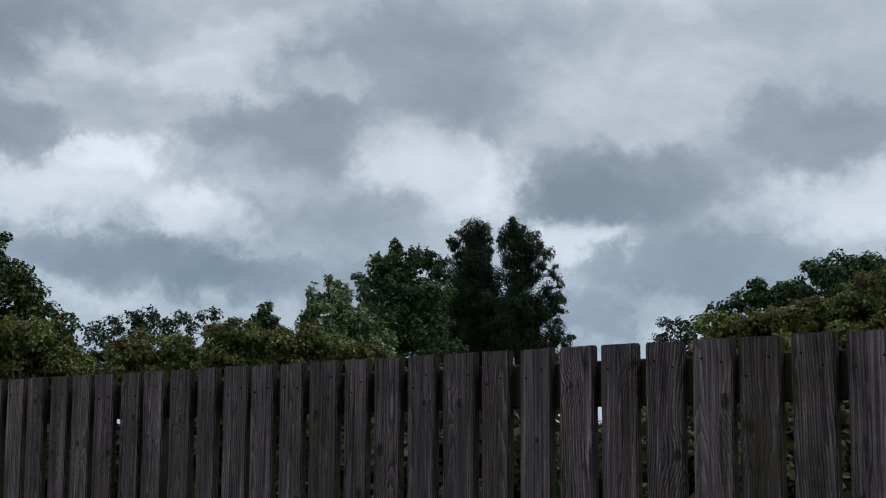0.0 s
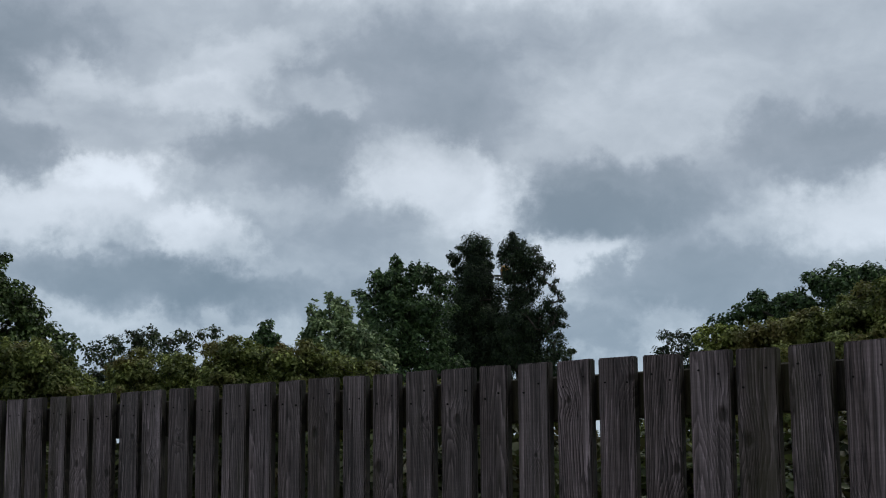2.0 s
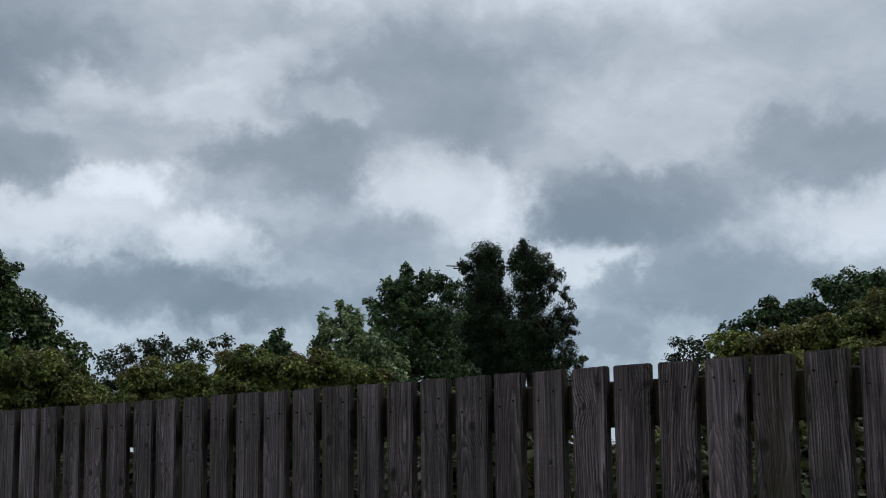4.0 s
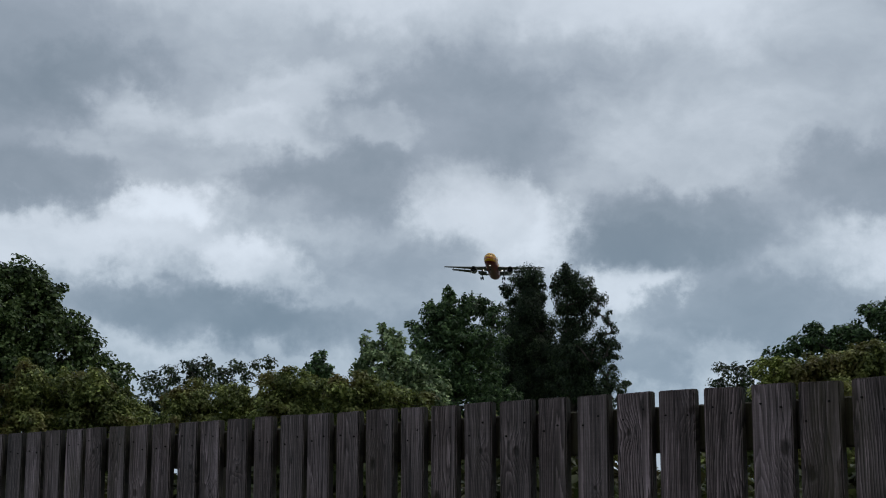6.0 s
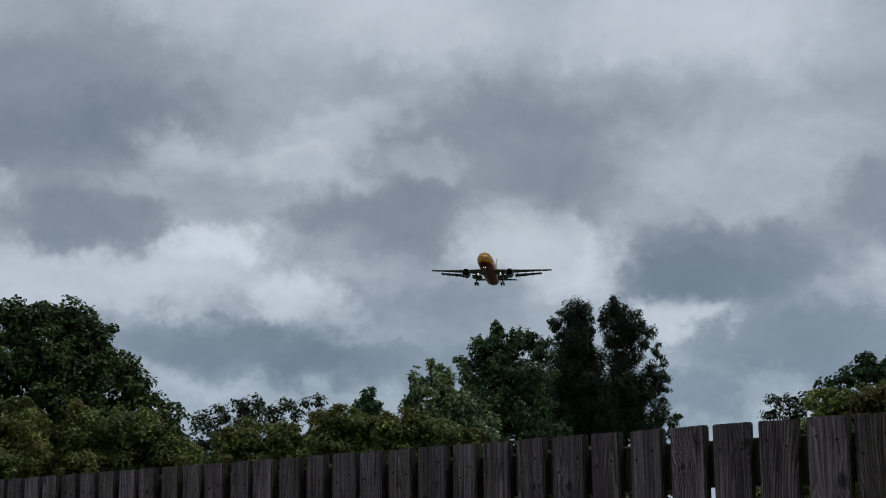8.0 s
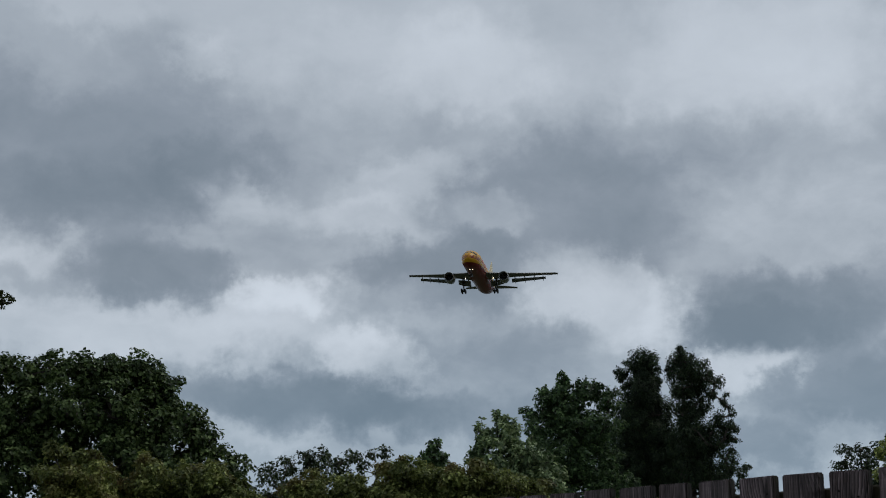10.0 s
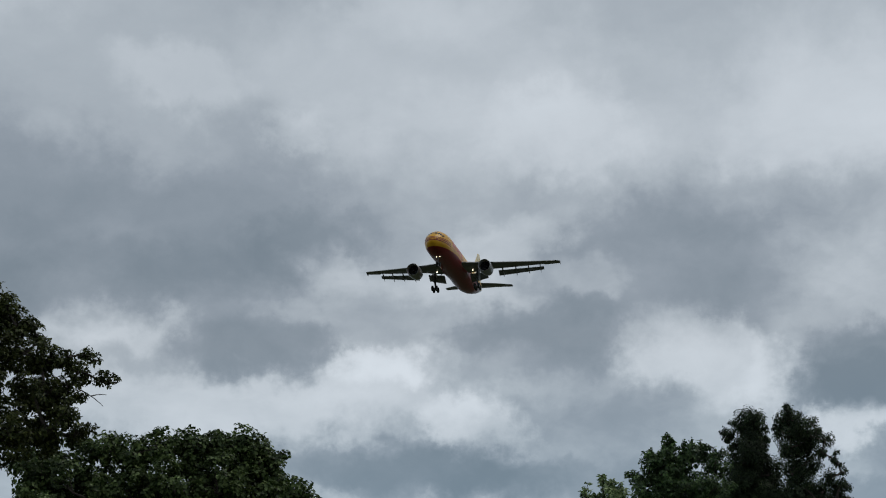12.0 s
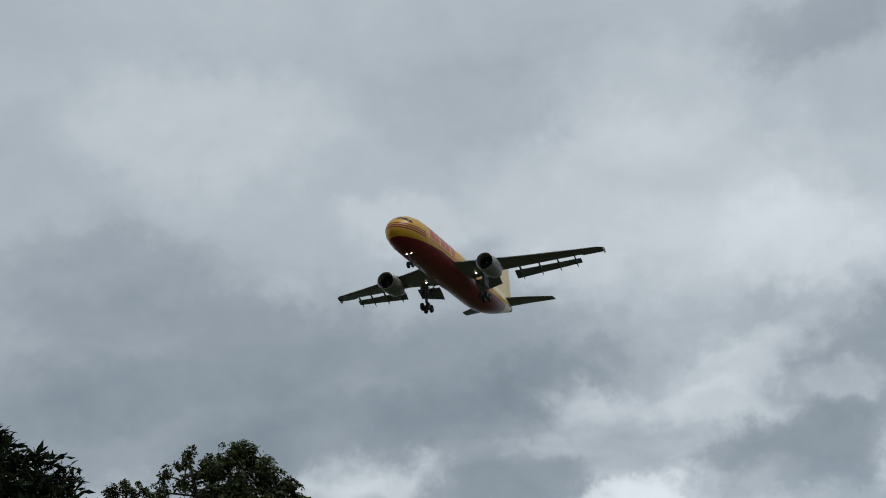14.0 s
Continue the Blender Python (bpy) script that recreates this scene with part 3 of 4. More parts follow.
# trees and bushes: lobes are x, y, z and radius of the foliage masses
cypress("tall dark green conifer with drooping sprays and a rounded top", (1.18, 54.39),
     [(0.26, 54.36, 9.52, 0.1), (0.58, 54.37, 9.81, 0.1), (1.49, 54.41, 10.09, 0.1), (1.69, 54.38, 9.6, 0.12), (1.69, 54.33, 9.18, 0.12), (0.44, 54.39, 8.98, 0.1), (1.28, 54.38, 9.88, 0.35), (0.88, 54.3, 9.72, 0.29), (1.09, 54.5, 9.35, 0.5), (0.42, 54.34, 9.46, 0.17), (0.32, 54.38, 9.3, 0.14), (0.68, 54.4, 9.11, 0.19), (1.33, 54.36, 9.02, 0.37), (1.09, 54.44, 8.67, 0.58), (0.63, 54.49, 8.33, 0.41)] + [(1.29, 54.66, 8.05, 0.62), (0.83, 54.25, 7.59, 0.7), (1.33, 54.5, 7.12, 0.83), (0.57, 54.55, 6.82, 0.79), (1.23, 54.2, 6.19, 0.93), (0.43, 54, 5.97, 0.83), (1.7, 54.6, 8.04, 0.5), (1.77, 54.25, 7.2, 0.62), (1.69, 54.23, 6.2, 0.79), (1.14, 54.82, 5.24, 1.14), (0.34, 54.47, 5.21, 0.83)],
     leaf=0.09, clump=0.26, cover=1.0, seed=1)
cypress("tall dark conifer with ragged drooping branches and sky gaps", (2.74, 52.73),
     [(2.36, 52.74, 10.03, 0.1), (1.89, 52.79, 9.32, 0.1), (2.74, 52.68, 9.75, 0.1), (3.35, 52.72, 9.2, 0.12), (3.89, 52.65, 8.41, 0.08), (4.05, 52.6, 7.72, 0.1), (4.17, 52.65, 7.24, 0.12), (4.15, 52.68, 6.89, 0.1), (3.99, 52.61, 6.54, 0.12), (2.36, 52.77, 9.84, 0.2), (2.18, 52.7, 9.55, 0.28), (2.56, 52.81, 9.57, 0.32), (2.3, 52.84, 9.17, 0.4), (2.84, 52.63, 9.28, 0.36), (3.14, 52.76, 9.44, 0.18)] + [(3.2, 52.75, 8.97, 0.32), (3.62, 52.7, 8.85, 0.16), (2.75, 52.88, 8.79, 0.48), (2.26, 52.73, 8.65, 0.28), (3.43, 52.74, 8.46, 0.2), (3.81, 52.72, 8.18, 0.16), (3.96, 52.61, 7.98, 0.1), (2.85, 52.87, 8.14, 0.44), (2.35, 52.69, 7.82, 0.52), (3.52, 52.68, 7.59, 0.26), (2.73, 52.56, 7.32, 0.48), (3.91, 52.71, 7.25, 0.28), (3.8, 52.61, 6.94, 0.28), (3.33, 52.84, 7.16, 0.4), (3.18, 52.6, 6.8, 0.48)] + [(2.36, 52.79, 6.76, 0.76), (3.51, 52.66, 6.66, 0.28), (3.03, 52.77, 6.37, 0.48), (3.79, 52.57, 6.26, 0.32), (3.89, 52.58, 5.88, 0.24), (2.27, 52.97, 5.9, 0.9), (3.23, 52.88, 5.7, 0.72), (3.42, 52.74, 5.11, 0.8)],
     leaf=0.09, clump=0.24, cover=0.75, seed=2)
tree("broadleaf tree with mid green leaves and a ragged top", (-1.22, 49.58),
     [(-1.5, 49.63, 8.58, 0.14), (-1.59, 49.55, 8.77, 0.1), (-0.9, 49.64, 8.42, 0.14), (-2.19, 49.5, 8.17, 0.16), (0, 49.66, 8.13, 0.14), (-2.84, 49.53, 7.62, 0.12), (-0.51, 49.61, 8.38, 0.12), (-1.5, 49.71, 8.28, 0.33), (-2.05, 49.64, 7.95, 0.33), (-1.72, 49.73, 7.69, 0.61), (-0.93, 49.43, 8.06, 0.41), (-0.44, 49.57, 8.13, 0.24), (-0.07, 49.46, 7.85, 0.37), (-2.62, 49.48, 7.5, 0.18), (-2.34, 49.4, 7.09, 0.57)] + [(-1.17, 49.86, 7.15, 0.85), (-0.34, 49.34, 6.91, 0.77), (-1.69, 49.41, 6.37, 0.91), (-0.6, 49.59, 6.03, 0.91), (-2.06, 49.81, 5.67, 0.81), (-1.15, 50.01, 5.14, 1.02), (-0.05, 49.75, 5.13, 0.81)],
     leaf=0.115, clump=0.19, cover=0.85, seed=3, spires=2)
pale_tree("small tree with pale grey green leaves", (-2.34, 35.12),
     [(-2.52, 35.05, 5.55, 0.23), (-2.88, 35.09, 5.29, 0.22), (-2.37, 35.19, 5.24, 0.37), (-2.8, 34.94, 4.95, 0.36), (-3.13, 35.09, 4.83, 0.2), (-2.04, 35.09, 4.84, 0.4), (-1.72, 35.2, 4.59, 0.46), (-2.36, 35.2, 4.46, 0.52), (-1.46, 35.23, 4.27, 0.4), (-2.87, 35.09, 4.38, 0.46), (-1.97, 35.17, 3.94, 0.58)],
     leaf=0.115, clump=0.15, cover=0.85, seed=4)
tree("small dark green tree with a narrow top", (-4.92, 42.92),
     [(-4.97, 42.86, 5.9, 0.19), (-5.09, 42.9, 5.59, 0.25), (-4.8, 42.85, 5.52, 0.25), (-4.96, 42.91, 5.16, 0.39), (-4.61, 42.96, 5.09, 0.35), (-4.93, 43.03, 4.62, 0.44)],
     leaf=0.115, clump=0.24, cover=0.9, seed=5)
shrub("thin wispy shrub with arching dark twigs and small leaves", (-2.80, 14.74),
     [(-3.31, 14.62, 2.83, 0.11), (-3.2, 14.6, 2.67, 0.12), (-3.14, 14.67, 2.86, 0.12), (-2.95, 14.68, 2.95, 0.1), (-2.81, 14.76, 2.98, 0.09), (-2.85, 14.71, 2.82, 0.15), (-2.62, 14.76, 2.9, 0.1), (-2.49, 14.83, 2.96, 0.09), (-2.38, 14.8, 2.85, 0.07), (-2.17, 14.83, 3.01, 0.06), (-2.3, 14.81, 2.99, 0.06), (-2.61, 14.77, 2.71, 0.17), (-3.3, 14.59, 2.59, 0.11), (-3.03, 14.7, 2.65, 0.17), (-2.9, 14.6, 2.5, 0.24), (-2.5, 14.7, 2.5, 0.22), (-2.2, 14.8, 2.55, 0.16), (-3.2, 14.6, 2.42, 0.16)],
     leaf=0.038, fill=0.7, clump=0.06, cover=0.66, seed=6)
hedge("untidy hedge bush with olive green and reddish leaves", (-2.99, 10.08),
     [(-2.84, 10.16, 2.37, 0.14), (-2.65, 10.17, 2.37, 0.13), (-2.52, 10.22, 2.28, 0.12), (-2.81, 10.21, 2.16, 0.22), (-2.55, 10.25, 2.13, 0.19), (-2.37, 10.26, 2.13, 0.12), (-3.08, 10.09, 2.38, 0.17), (-3.11, 10.1, 2.12, 0.24), (-3.39, 9.9, 2.4, 0.15), (-3.6, 9.86, 2.4, 0.18), (-3.39, 9.91, 2.17, 0.19), (-3.61, 9.81, 2.13, 0.22)],
     leaf=0.026, clump=0.07, cover=1.3, seed=7)
hedge("low hedge bush with dull green leaves", (-1.81, 9.82),
     [(-1.92, 9.82, 2.34, 0.1), (-2.03, 9.78, 2.31, 0.08), (-1.74, 9.86, 2.33, 0.1), (-1.62, 9.87, 2.35, 0.07), (-1.51, 9.86, 2.31, 0.07), (-1.6, 9.87, 2.28, 0.07), (-2.08, 9.77, 2.21, 0.1), (-1.88, 9.85, 2.15, 0.14), (-1.62, 9.82, 2.15, 0.12), (-2.11, 9.74, 2.07, 0.12)],
     leaf=0.024, clump=0.065, cover=1.3, seed=8, sink=0.06)
hedge("rounded hedge bush with reddish brown shoots", (-1.25, 9.41),
     [(-1.37, 9.4, 2.34, 0.08), (-1.27, 9.41, 2.37, 0.09), (-1.15, 9.44, 2.34, 0.09), (-1.05, 9.43, 2.32, 0.07), (-1.31, 9.38, 2.23, 0.11), (-1.19, 9.47, 2.2, 0.11), (-1.4, 9.38, 2.19, 0.08), (-1.24, 9.36, 2.02, 0.18)],
     leaf=0.024, clump=0.06, cover=1.3, seed=9, sink=0.02)
hedge("hedge bush with yellow green leaves and pale shoots", (-0.68, 8.97),
     [(-0.95, 8.94, 2.21, 0.06), (-0.96, 8.94, 2.13, 0.07), (-0.93, 8.93, 2.3, 0.07), (-0.83, 8.96, 2.3, 0.09), (-0.7, 9.01, 2.29, 0.09), (-0.57, 8.95, 2.25, 0.08), (-0.44, 8.98, 2.22, 0.07), (-0.86, 8.97, 2.17, 0.1), (-0.67, 9.01, 2.17, 0.11), (-0.47, 9.02, 2.17, 0.08), (-0.3, 8.98, 2.14, 0.06), (-0.76, 8.97, 1.97, 0.18), (-0.5, 9.05, 1.98, 0.18), (-0.78, 8.88, 1.74, 0.22), (-0.46, 9.01, 1.75, 0.22)],
     leaf=0.024, clump=0.06, cover=1.3, seed=10, sink=0.03)
sycamore("large broad green tree with a domed leafy crown", (-14.48, 40.70),
     [(-13.12, 41, 7.98, 0.53), (-13.64, 41.12, 7.94, 0.5), (-12.78, 41.51, 7.8, 0.6), (-12.27, 41.44, 7.3, 0.6), (-11.88, 41.47, 7.68, 0.14), (-11.6, 41.39, 6.64, 0.57), (-11.04, 41.73, 6.04, 0.5), (-10.7, 41.96, 5.66, 0.32), (-14.14, 40.7, 7.9, 0.5), (-14.78, 40.66, 8.07, 0.39), (-15.31, 40.36, 7.89, 0.46), (-15.84, 40.09, 7.72, 0.46), (-12.75, 41.48, 6.7, 1.06), (-13.52, 40.84, 6.8, 1.06), (-14.68, 40.5, 6.8, 1.06)] + [(-15.93, 40.43, 6.69, 1.06), (-16.57, 39.89, 7.88, 0.46), (-17.16, 39.76, 7.88, 0.42), (-11.94, 41.53, 5.74, 0.97), (-13.29, 40.76, 5.41, 1.06), (-14.8, 40.53, 5.44, 1.06), (-16.65, 40.25, 6.38, 1.06), (-17.36, 39.62, 6.8, 0.97), (-18.31, 39.53, 7.28, 0.88), (-17.85, 38.73, 5.67, 1.24), (-16.39, 39.78, 5.12, 1.24), (-12.59, 41.64, 4.54, 1.24), (-14.58, 40.92, 4.25, 1.42), (-11.05, 41.81, 4.82, 0.8), (-10.35, 42.0, 5.05, 0.5), (-10.1, 42.0, 4.4, 0.6), (-9.8, 42.1, 3.8, 0.6)],
     leaf=0.115, clump=0.27, cover=0.95, seed=11)
tall_oak = oak("oak tree with clustered lobed leaves and an open crown", (-14.60, 28.48),
     [(-14.54, 28.54, 9.57, 0.24), (-14.79, 28.48, 9.49, 0.26), (-14.31, 28.67, 9.42, 0.26), (-15.05, 28.25, 9.21, 0.34), (-14.09, 28.75, 9.14, 0.31), (-14.58, 28.57, 9.04, 0.52), (-13.86, 28.79, 8.76, 0.31), (-13.61, 29, 8.71, 0.21), (-13.42, 29.07, 8.46, 0.16), (-15.52, 28.03, 9.6, 0.13), (-15.59, 27.94, 9.39, 0.16), (-15.3, 28, 9.13, 0.21), (-15.64, 27.93, 9.04, 0.21), (-15.96, 27.8, 9.17, 0.16), (-16.08, 27.7, 8.87, 0.21)] + [(-15.18, 28.27, 8.52, 0.66), (-14.31, 28.55, 8.35, 0.66), (-13.7, 28.85, 8.22, 0.46), (-13.23, 29.19, 8.05, 0.26), (-12.86, 29.23, 8.13, 0.18), (-12.59, 29.47, 8.18, 0.13), (-12.43, 29.54, 8.07, 0.13), (-12.72, 29.47, 7.86, 0.24), (-12.18, 29.53, 7.69, 0.18), (-12.03, 29.61, 7.59, 0.1), (-12.95, 29.41, 7.52, 0.39), (-13.5, 28.96, 7.4, 0.52), (-14.56, 28.32, 7.41, 0.79), (-15.6, 27.89, 8.15, 0.39), (-15.84, 27.89, 7.6, 0.52)] + [(-15.1, 27.94, 6.85, 0.79), (-13.92, 28.8, 6.62, 0.79), (-13.41, 29.11, 7.98, 0.31), (-13.33, 29.18, 7.41, 0.39), (-12.91, 29.12, 6.92, 0.34), (-13.28, 29.26, 6.61, 0.47), (-12.67, 29.37, 6.58, 0.26)],
     leaf=0.09, clump=0.16, cover=0.64, seed=12)
for a, b in (((-12.75, 29.35, 7.45), (-12.28, 29.55, 7.10)), ((-12.9, 29.3, 7.0), (-12.78, 29.38, 6.62)), ((-12.5, 29.42, 7.3), (-12.2, 29.5, 7.32))):
    verts, faces = [], []
    rod(verts, faces, Vector(a) - tall_oak.location, Vector(b) - tall_oak.location, 0.014, 0.006, 5, 0.06)
    mesh_from("bare_twig", verts, faces, BARK, tall_oak, "bare dead twig")
oak("smaller oak with yellow green leaves beside a taller oak", (-19.90, 32.84),
     [(-19.92, 32.82, 10.51, 0.09), (-19.66, 32.99, 10.46, 0.08), (-19.98, 32.75, 10.39, 0.19), (-20.33, 32.67, 10.25, 0.22), (-19.74, 32.87, 10.17, 0.22), (-19.51, 33.08, 10.27, 0.14), (-19.25, 33.18, 10.06, 0.13), (-20.52, 32.48, 10.07, 0.16), (-20.13, 32.86, 9.8, 0.38), (-19.53, 33.18, 9.77, 0.28), (-20.41, 32.44, 9.84, 0.22), (-19.2, 33.28, 9.67, 0.22), (-20.58, 32.59, 9.47, 0.41), (-19.63, 32.83, 9.24, 0.57), (-19.11, 33.27, 9.17, 0.41)],
     leaf=0.077, clump=0.152, cover=0.62, seed=13)
fir("dark conifer with feathery upswept sprays", (-8.96, 12.03),
     [(-8.81, 12.16, 5.59, 0.09), (-8.84, 12.15, 5.48, 0.12), (-8.72, 12.2, 5.47, 0.07), (-8.77, 12.19, 5.32, 0.16), (-8.59, 12.31, 5.33, 0.07), (-8.45, 12.39, 5.34, 0.05), (-8.58, 12.33, 5.2, 0.14), (-8.35, 12.46, 5.29, 0.04), (-8.29, 12.51, 5.33, 0.02), (-8.44, 12.4, 5.15, 0.09), (-8.25, 12.52, 5.23, 0.03), (-8.25, 12.53, 5.11, 0.06), (-8.35, 12.5, 5.07, 0.09), (-8.15, 12.58, 5.1, 0.04), (-8.71, 12.12, 5.02, 0.22)] + [(-8.46, 12.29, 4.95, 0.18), (-8.21, 12.58, 5, 0.07), (-9.04, 12.12, 5.23, 0.28), (-8.94, 11.92, 4.7, 0.43), (-8.51, 12.28, 4.69, 0.31), (-8.25, 12.46, 4.78, 0.21)],
     leaf=0.128, clump=0.15, cover=0.95, seed=14)
tree("dark green broadleaf tree with a sloping leafy outline", (9.95, 37.09),
     [(8.97, 37.36, 6.39, 0.22), (9.29, 37.26, 6.21, 0.35), (8.52, 37.54, 5.96, 0.31), (8.22, 37.44, 5.88, 0.25), (7.65, 37.69, 6.04, 0.19), (7.57, 37.64, 5.76, 0.31), (8.05, 37.66, 5.55, 0.39), (7.17, 37.78, 5.56, 0.22), (6.66, 37.88, 5.46, 0.16), (6.89, 37.78, 5.28, 0.22), (8.76, 37.44, 5.54, 0.5), (9.68, 37.18, 6.41, 0.35), (10.15, 36.91, 6.31, 0.44), (9.79, 37.13, 5.78, 0.66), (10.62, 37.15, 6.07, 0.63)] + [(11.26, 36.95, 6.46, 0.63), (11.7, 36.22, 6.1, 0.79), (9.15, 37.41, 4.98, 0.79), (10.24, 36.87, 4.94, 0.87), (11.29, 36.33, 4.9, 1.1), (8.04, 37.37, 4.84, 0.55), (7.3, 37.8, 4.87, 0.39), (9.84, 37.52, 4.03, 0.94), (10.99, 36.81, 3.86, 1.1)],
     leaf=0.102, clump=0.24, cover=0.9, seed=15)
shrub("sparse shrub top with dark twigs", (2.59, 16.80),
     [(2.48, 16.81, 3.09, 0.1), (2.6, 16.8, 3.12, 0.08), (2.39, 16.86, 2.97, 0.08), (2.66, 16.82, 3, 0.11), (2.8, 16.73, 3.11, 0.1), (2.5, 16.78, 2.81, 0.14), (2.75, 16.83, 2.85, 0.15)],
     leaf=0.04, fill=0.75, clump=0.08, cover=0.8, seed=16)
hedge("tall hedge bush with olive green and rusty leaves", (1.99, 8.25),
     [(1.46, 8.37, 2.31, 0.07), (1.56, 8.37, 2.31, 0.08), (1.68, 8.35, 2.32, 0.08), (1.79, 8.32, 2.34, 0.08), (1.44, 8.39, 2.23, 0.07), (1.94, 8.28, 2.35, 0.09), (2.04, 8.23, 2.36, 0.09), (2.16, 8.19, 2.42, 0.1), (2.29, 8.24, 2.47, 0.12), (2.4, 8.09, 2.48, 0.14), (2.59, 8.13, 2.52, 0.17), (1.62, 8.39, 2.2, 0.12), (1.84, 8.26, 2.19, 0.14), (2.09, 8.17, 2.22, 0.16), (2.35, 8.15, 2.25, 0.19)] + [(2.59, 8.06, 2.24, 0.24), (1.57, 8.35, 1.95, 0.21), (1.86, 8.28, 1.95, 0.21), (2.18, 8.32, 1.96, 0.24), (2.45, 8.04, 1.92, 0.28)],
     leaf=0.022, clump=0.06, cover=1.3, seed=17)
hedge("low green hedge foliage behind the fence", (0.45, 8.46),
     [(-0.07, 8.55, 1.99, 0.12), (-0.68, 8.41, 1.88, 0.16), (-0.44, 8.55, 1.86, 0.16), (0.12, 8.48, 1.95, 0.12), (0.3, 8.52, 1.96, 0.12), (0.52, 8.44, 1.98, 0.1), (0.64, 8.46, 1.92, 0.07), (0.99, 8.46, 1.72, 0.07), (1.19, 8.43, 1.86, 0.12), (1.37, 8.42, 1.96, 0.1), (-0.07, 8.45, 1.74, 0.16), (0.24, 8.48, 1.68, 0.17), (0.55, 8.5, 1.68, 0.16), (0.79, 8.41, 1.68, 0.12), (1.01, 8.49, 1.62, 0.16)] + [(1.3, 8.39, 1.65, 0.17), (-0.25, 8.46, 1.77, 0.17)],
     leaf=0.027, clump=0.06, cover=1.2, seed=18)
sprig("single leafy twig tip rising over the fence", (0.97, 11.95),
     [(0.98, 11.95, 2.55, 0.03), (1.01, 11.96, 2.56, 0.02), (0.95, 11.95, 2.5, 0.03), (0.96, 11.95, 2.42, 0.04)],
     leaf=0.032, clump=0.03, cover=0.9, seed=19)


# low growth close behind the fence, seen through its gaps
gaps_rng = random.Random(21)
for k in range(2, 8):
    lobes = []
    for i in range(44):
        s = -8.2 + 1.45 * k + (i // 2 + gaps_rng.uniform(0, 1)) / 22 * 1.5
        back = gaps_rng.uniform(0.5, 1.3)
        high = i % 2 == 0
        z = gaps_rng.uniform(1.2, 1.56 if s < -0.4 else 1.44) if not 2.2 < s + 0.85 * back < 2.6 else 1.2 if high else gaps_rng.uniform(0.2, 1.1)
        p = FENCE_AT + FENCE_WAY * s + Vector((0.6621, 0.7494, 0)) * back
        lobes.append((p.x, p.y, z, gaps_rng.uniform(0.2, 0.27) if high else gaps_rng.uniform(0.26, 0.38)))
    middle_x, middle_y = sum(l[0] for l in lobes) / 44, sum(l[1] for l in lobes) / 44
    undergrowth("rough dark green growth with small leaves behind the fence", (middle_x, middle_y), lobes, leaf=0.05, cover=1.6, clump=0.09, seed=60 + k, depth=False)
# ---- cargo jet: x to its right wing, y forward from the nose tip, z up from the hull's axis ----
def livery():
    """Yellow hull, red belly that ends ahead of the tail cone, three thin nose stripes, light grime."""
    m, t, b = material("livery_paint", 0.34)
    where = t.nodes.new("ShaderNodeTexCoord").outputs["Object"]
    axis = t.nodes.new("ShaderNodeSeparateXYZ")
    t.links.new(where, axis.inputs[0])
    y, z = axis.outputs[1], axis.outputs[2]
    grime = node(t, "ShaderNodeTexNoise", [("Vector", where)], Scale=0.9, Detail=5.0, Roughness=0.6)
    yellow = ramp(t, grime.outputs["Fac"], (0.3, (0.60, 0.298, 0.018)), (0.7, (0.70, 0.365, 0.028)))
    cream = (0.78, 0.62, 0.34)
    red = ramp(t, grime.outputs["Fac"], (0.3, (0.165, 0.009, 0.015)), (0.7, (0.23, 0.013, 0.020)))
    # border of the red: level along the hull, falling away behind the wing
    fall = calc(t, "MULTIPLY", calc(t, "MINIMUM", calc(t, "ADD", y, 37.0), 0.0), -0.10)
    fall = calc(t, "ADD", fall, calc(t, "MULTIPLY", calc(t, "MINIMUM", calc(t, "ADD", y, 45.5), 0.0), 1.6))
    rise = calc(t, "MULTIPLY", calc(t, "MAXIMUM", calc(t, "ADD", y, 13.0), 0.0), -0.09)
    border = calc(t, "ADD", calc(t, "ADD", fall, rise), -0.80)
    # the rear quarter is cream, with a yellow band between it and the red
    rear = calc(t, "MAXIMUM", calc(t, "MINIMUM", calc(t, "MULTIPLY", calc(t, "ADD", y, 31.0), -0.4), 1.0), 0.0)
    above = calc(t, "GREATER_THAN", z, calc(t, "ADD", border, calc(t, "MULTIPLY_ADD", y, 0.03, 1.9)))
    yellow = mixed(t, "MIX", calc(t, "MULTIPLY", rear, above), yellow, cream)
    base = mixed(t, "MIX", calc(t, "LESS_THAN", z, border), yellow, red)
    front = calc(t, "GREATER_THAN", y, -6.6)
    for height, half in ((-0.66, 0.105), (-0.32, 0.105), (0.02, 0.095)):
        line = calc(t, "COMPARE", z, height, half)
        base = mixed(t, "MIX", calc(t, "MULTIPLY", line, front), base, red)
    t.links.new(base, b.inputs["Base Color"])
    b.inputs["Specular IOR Level"].default_value = 0.28
    return m


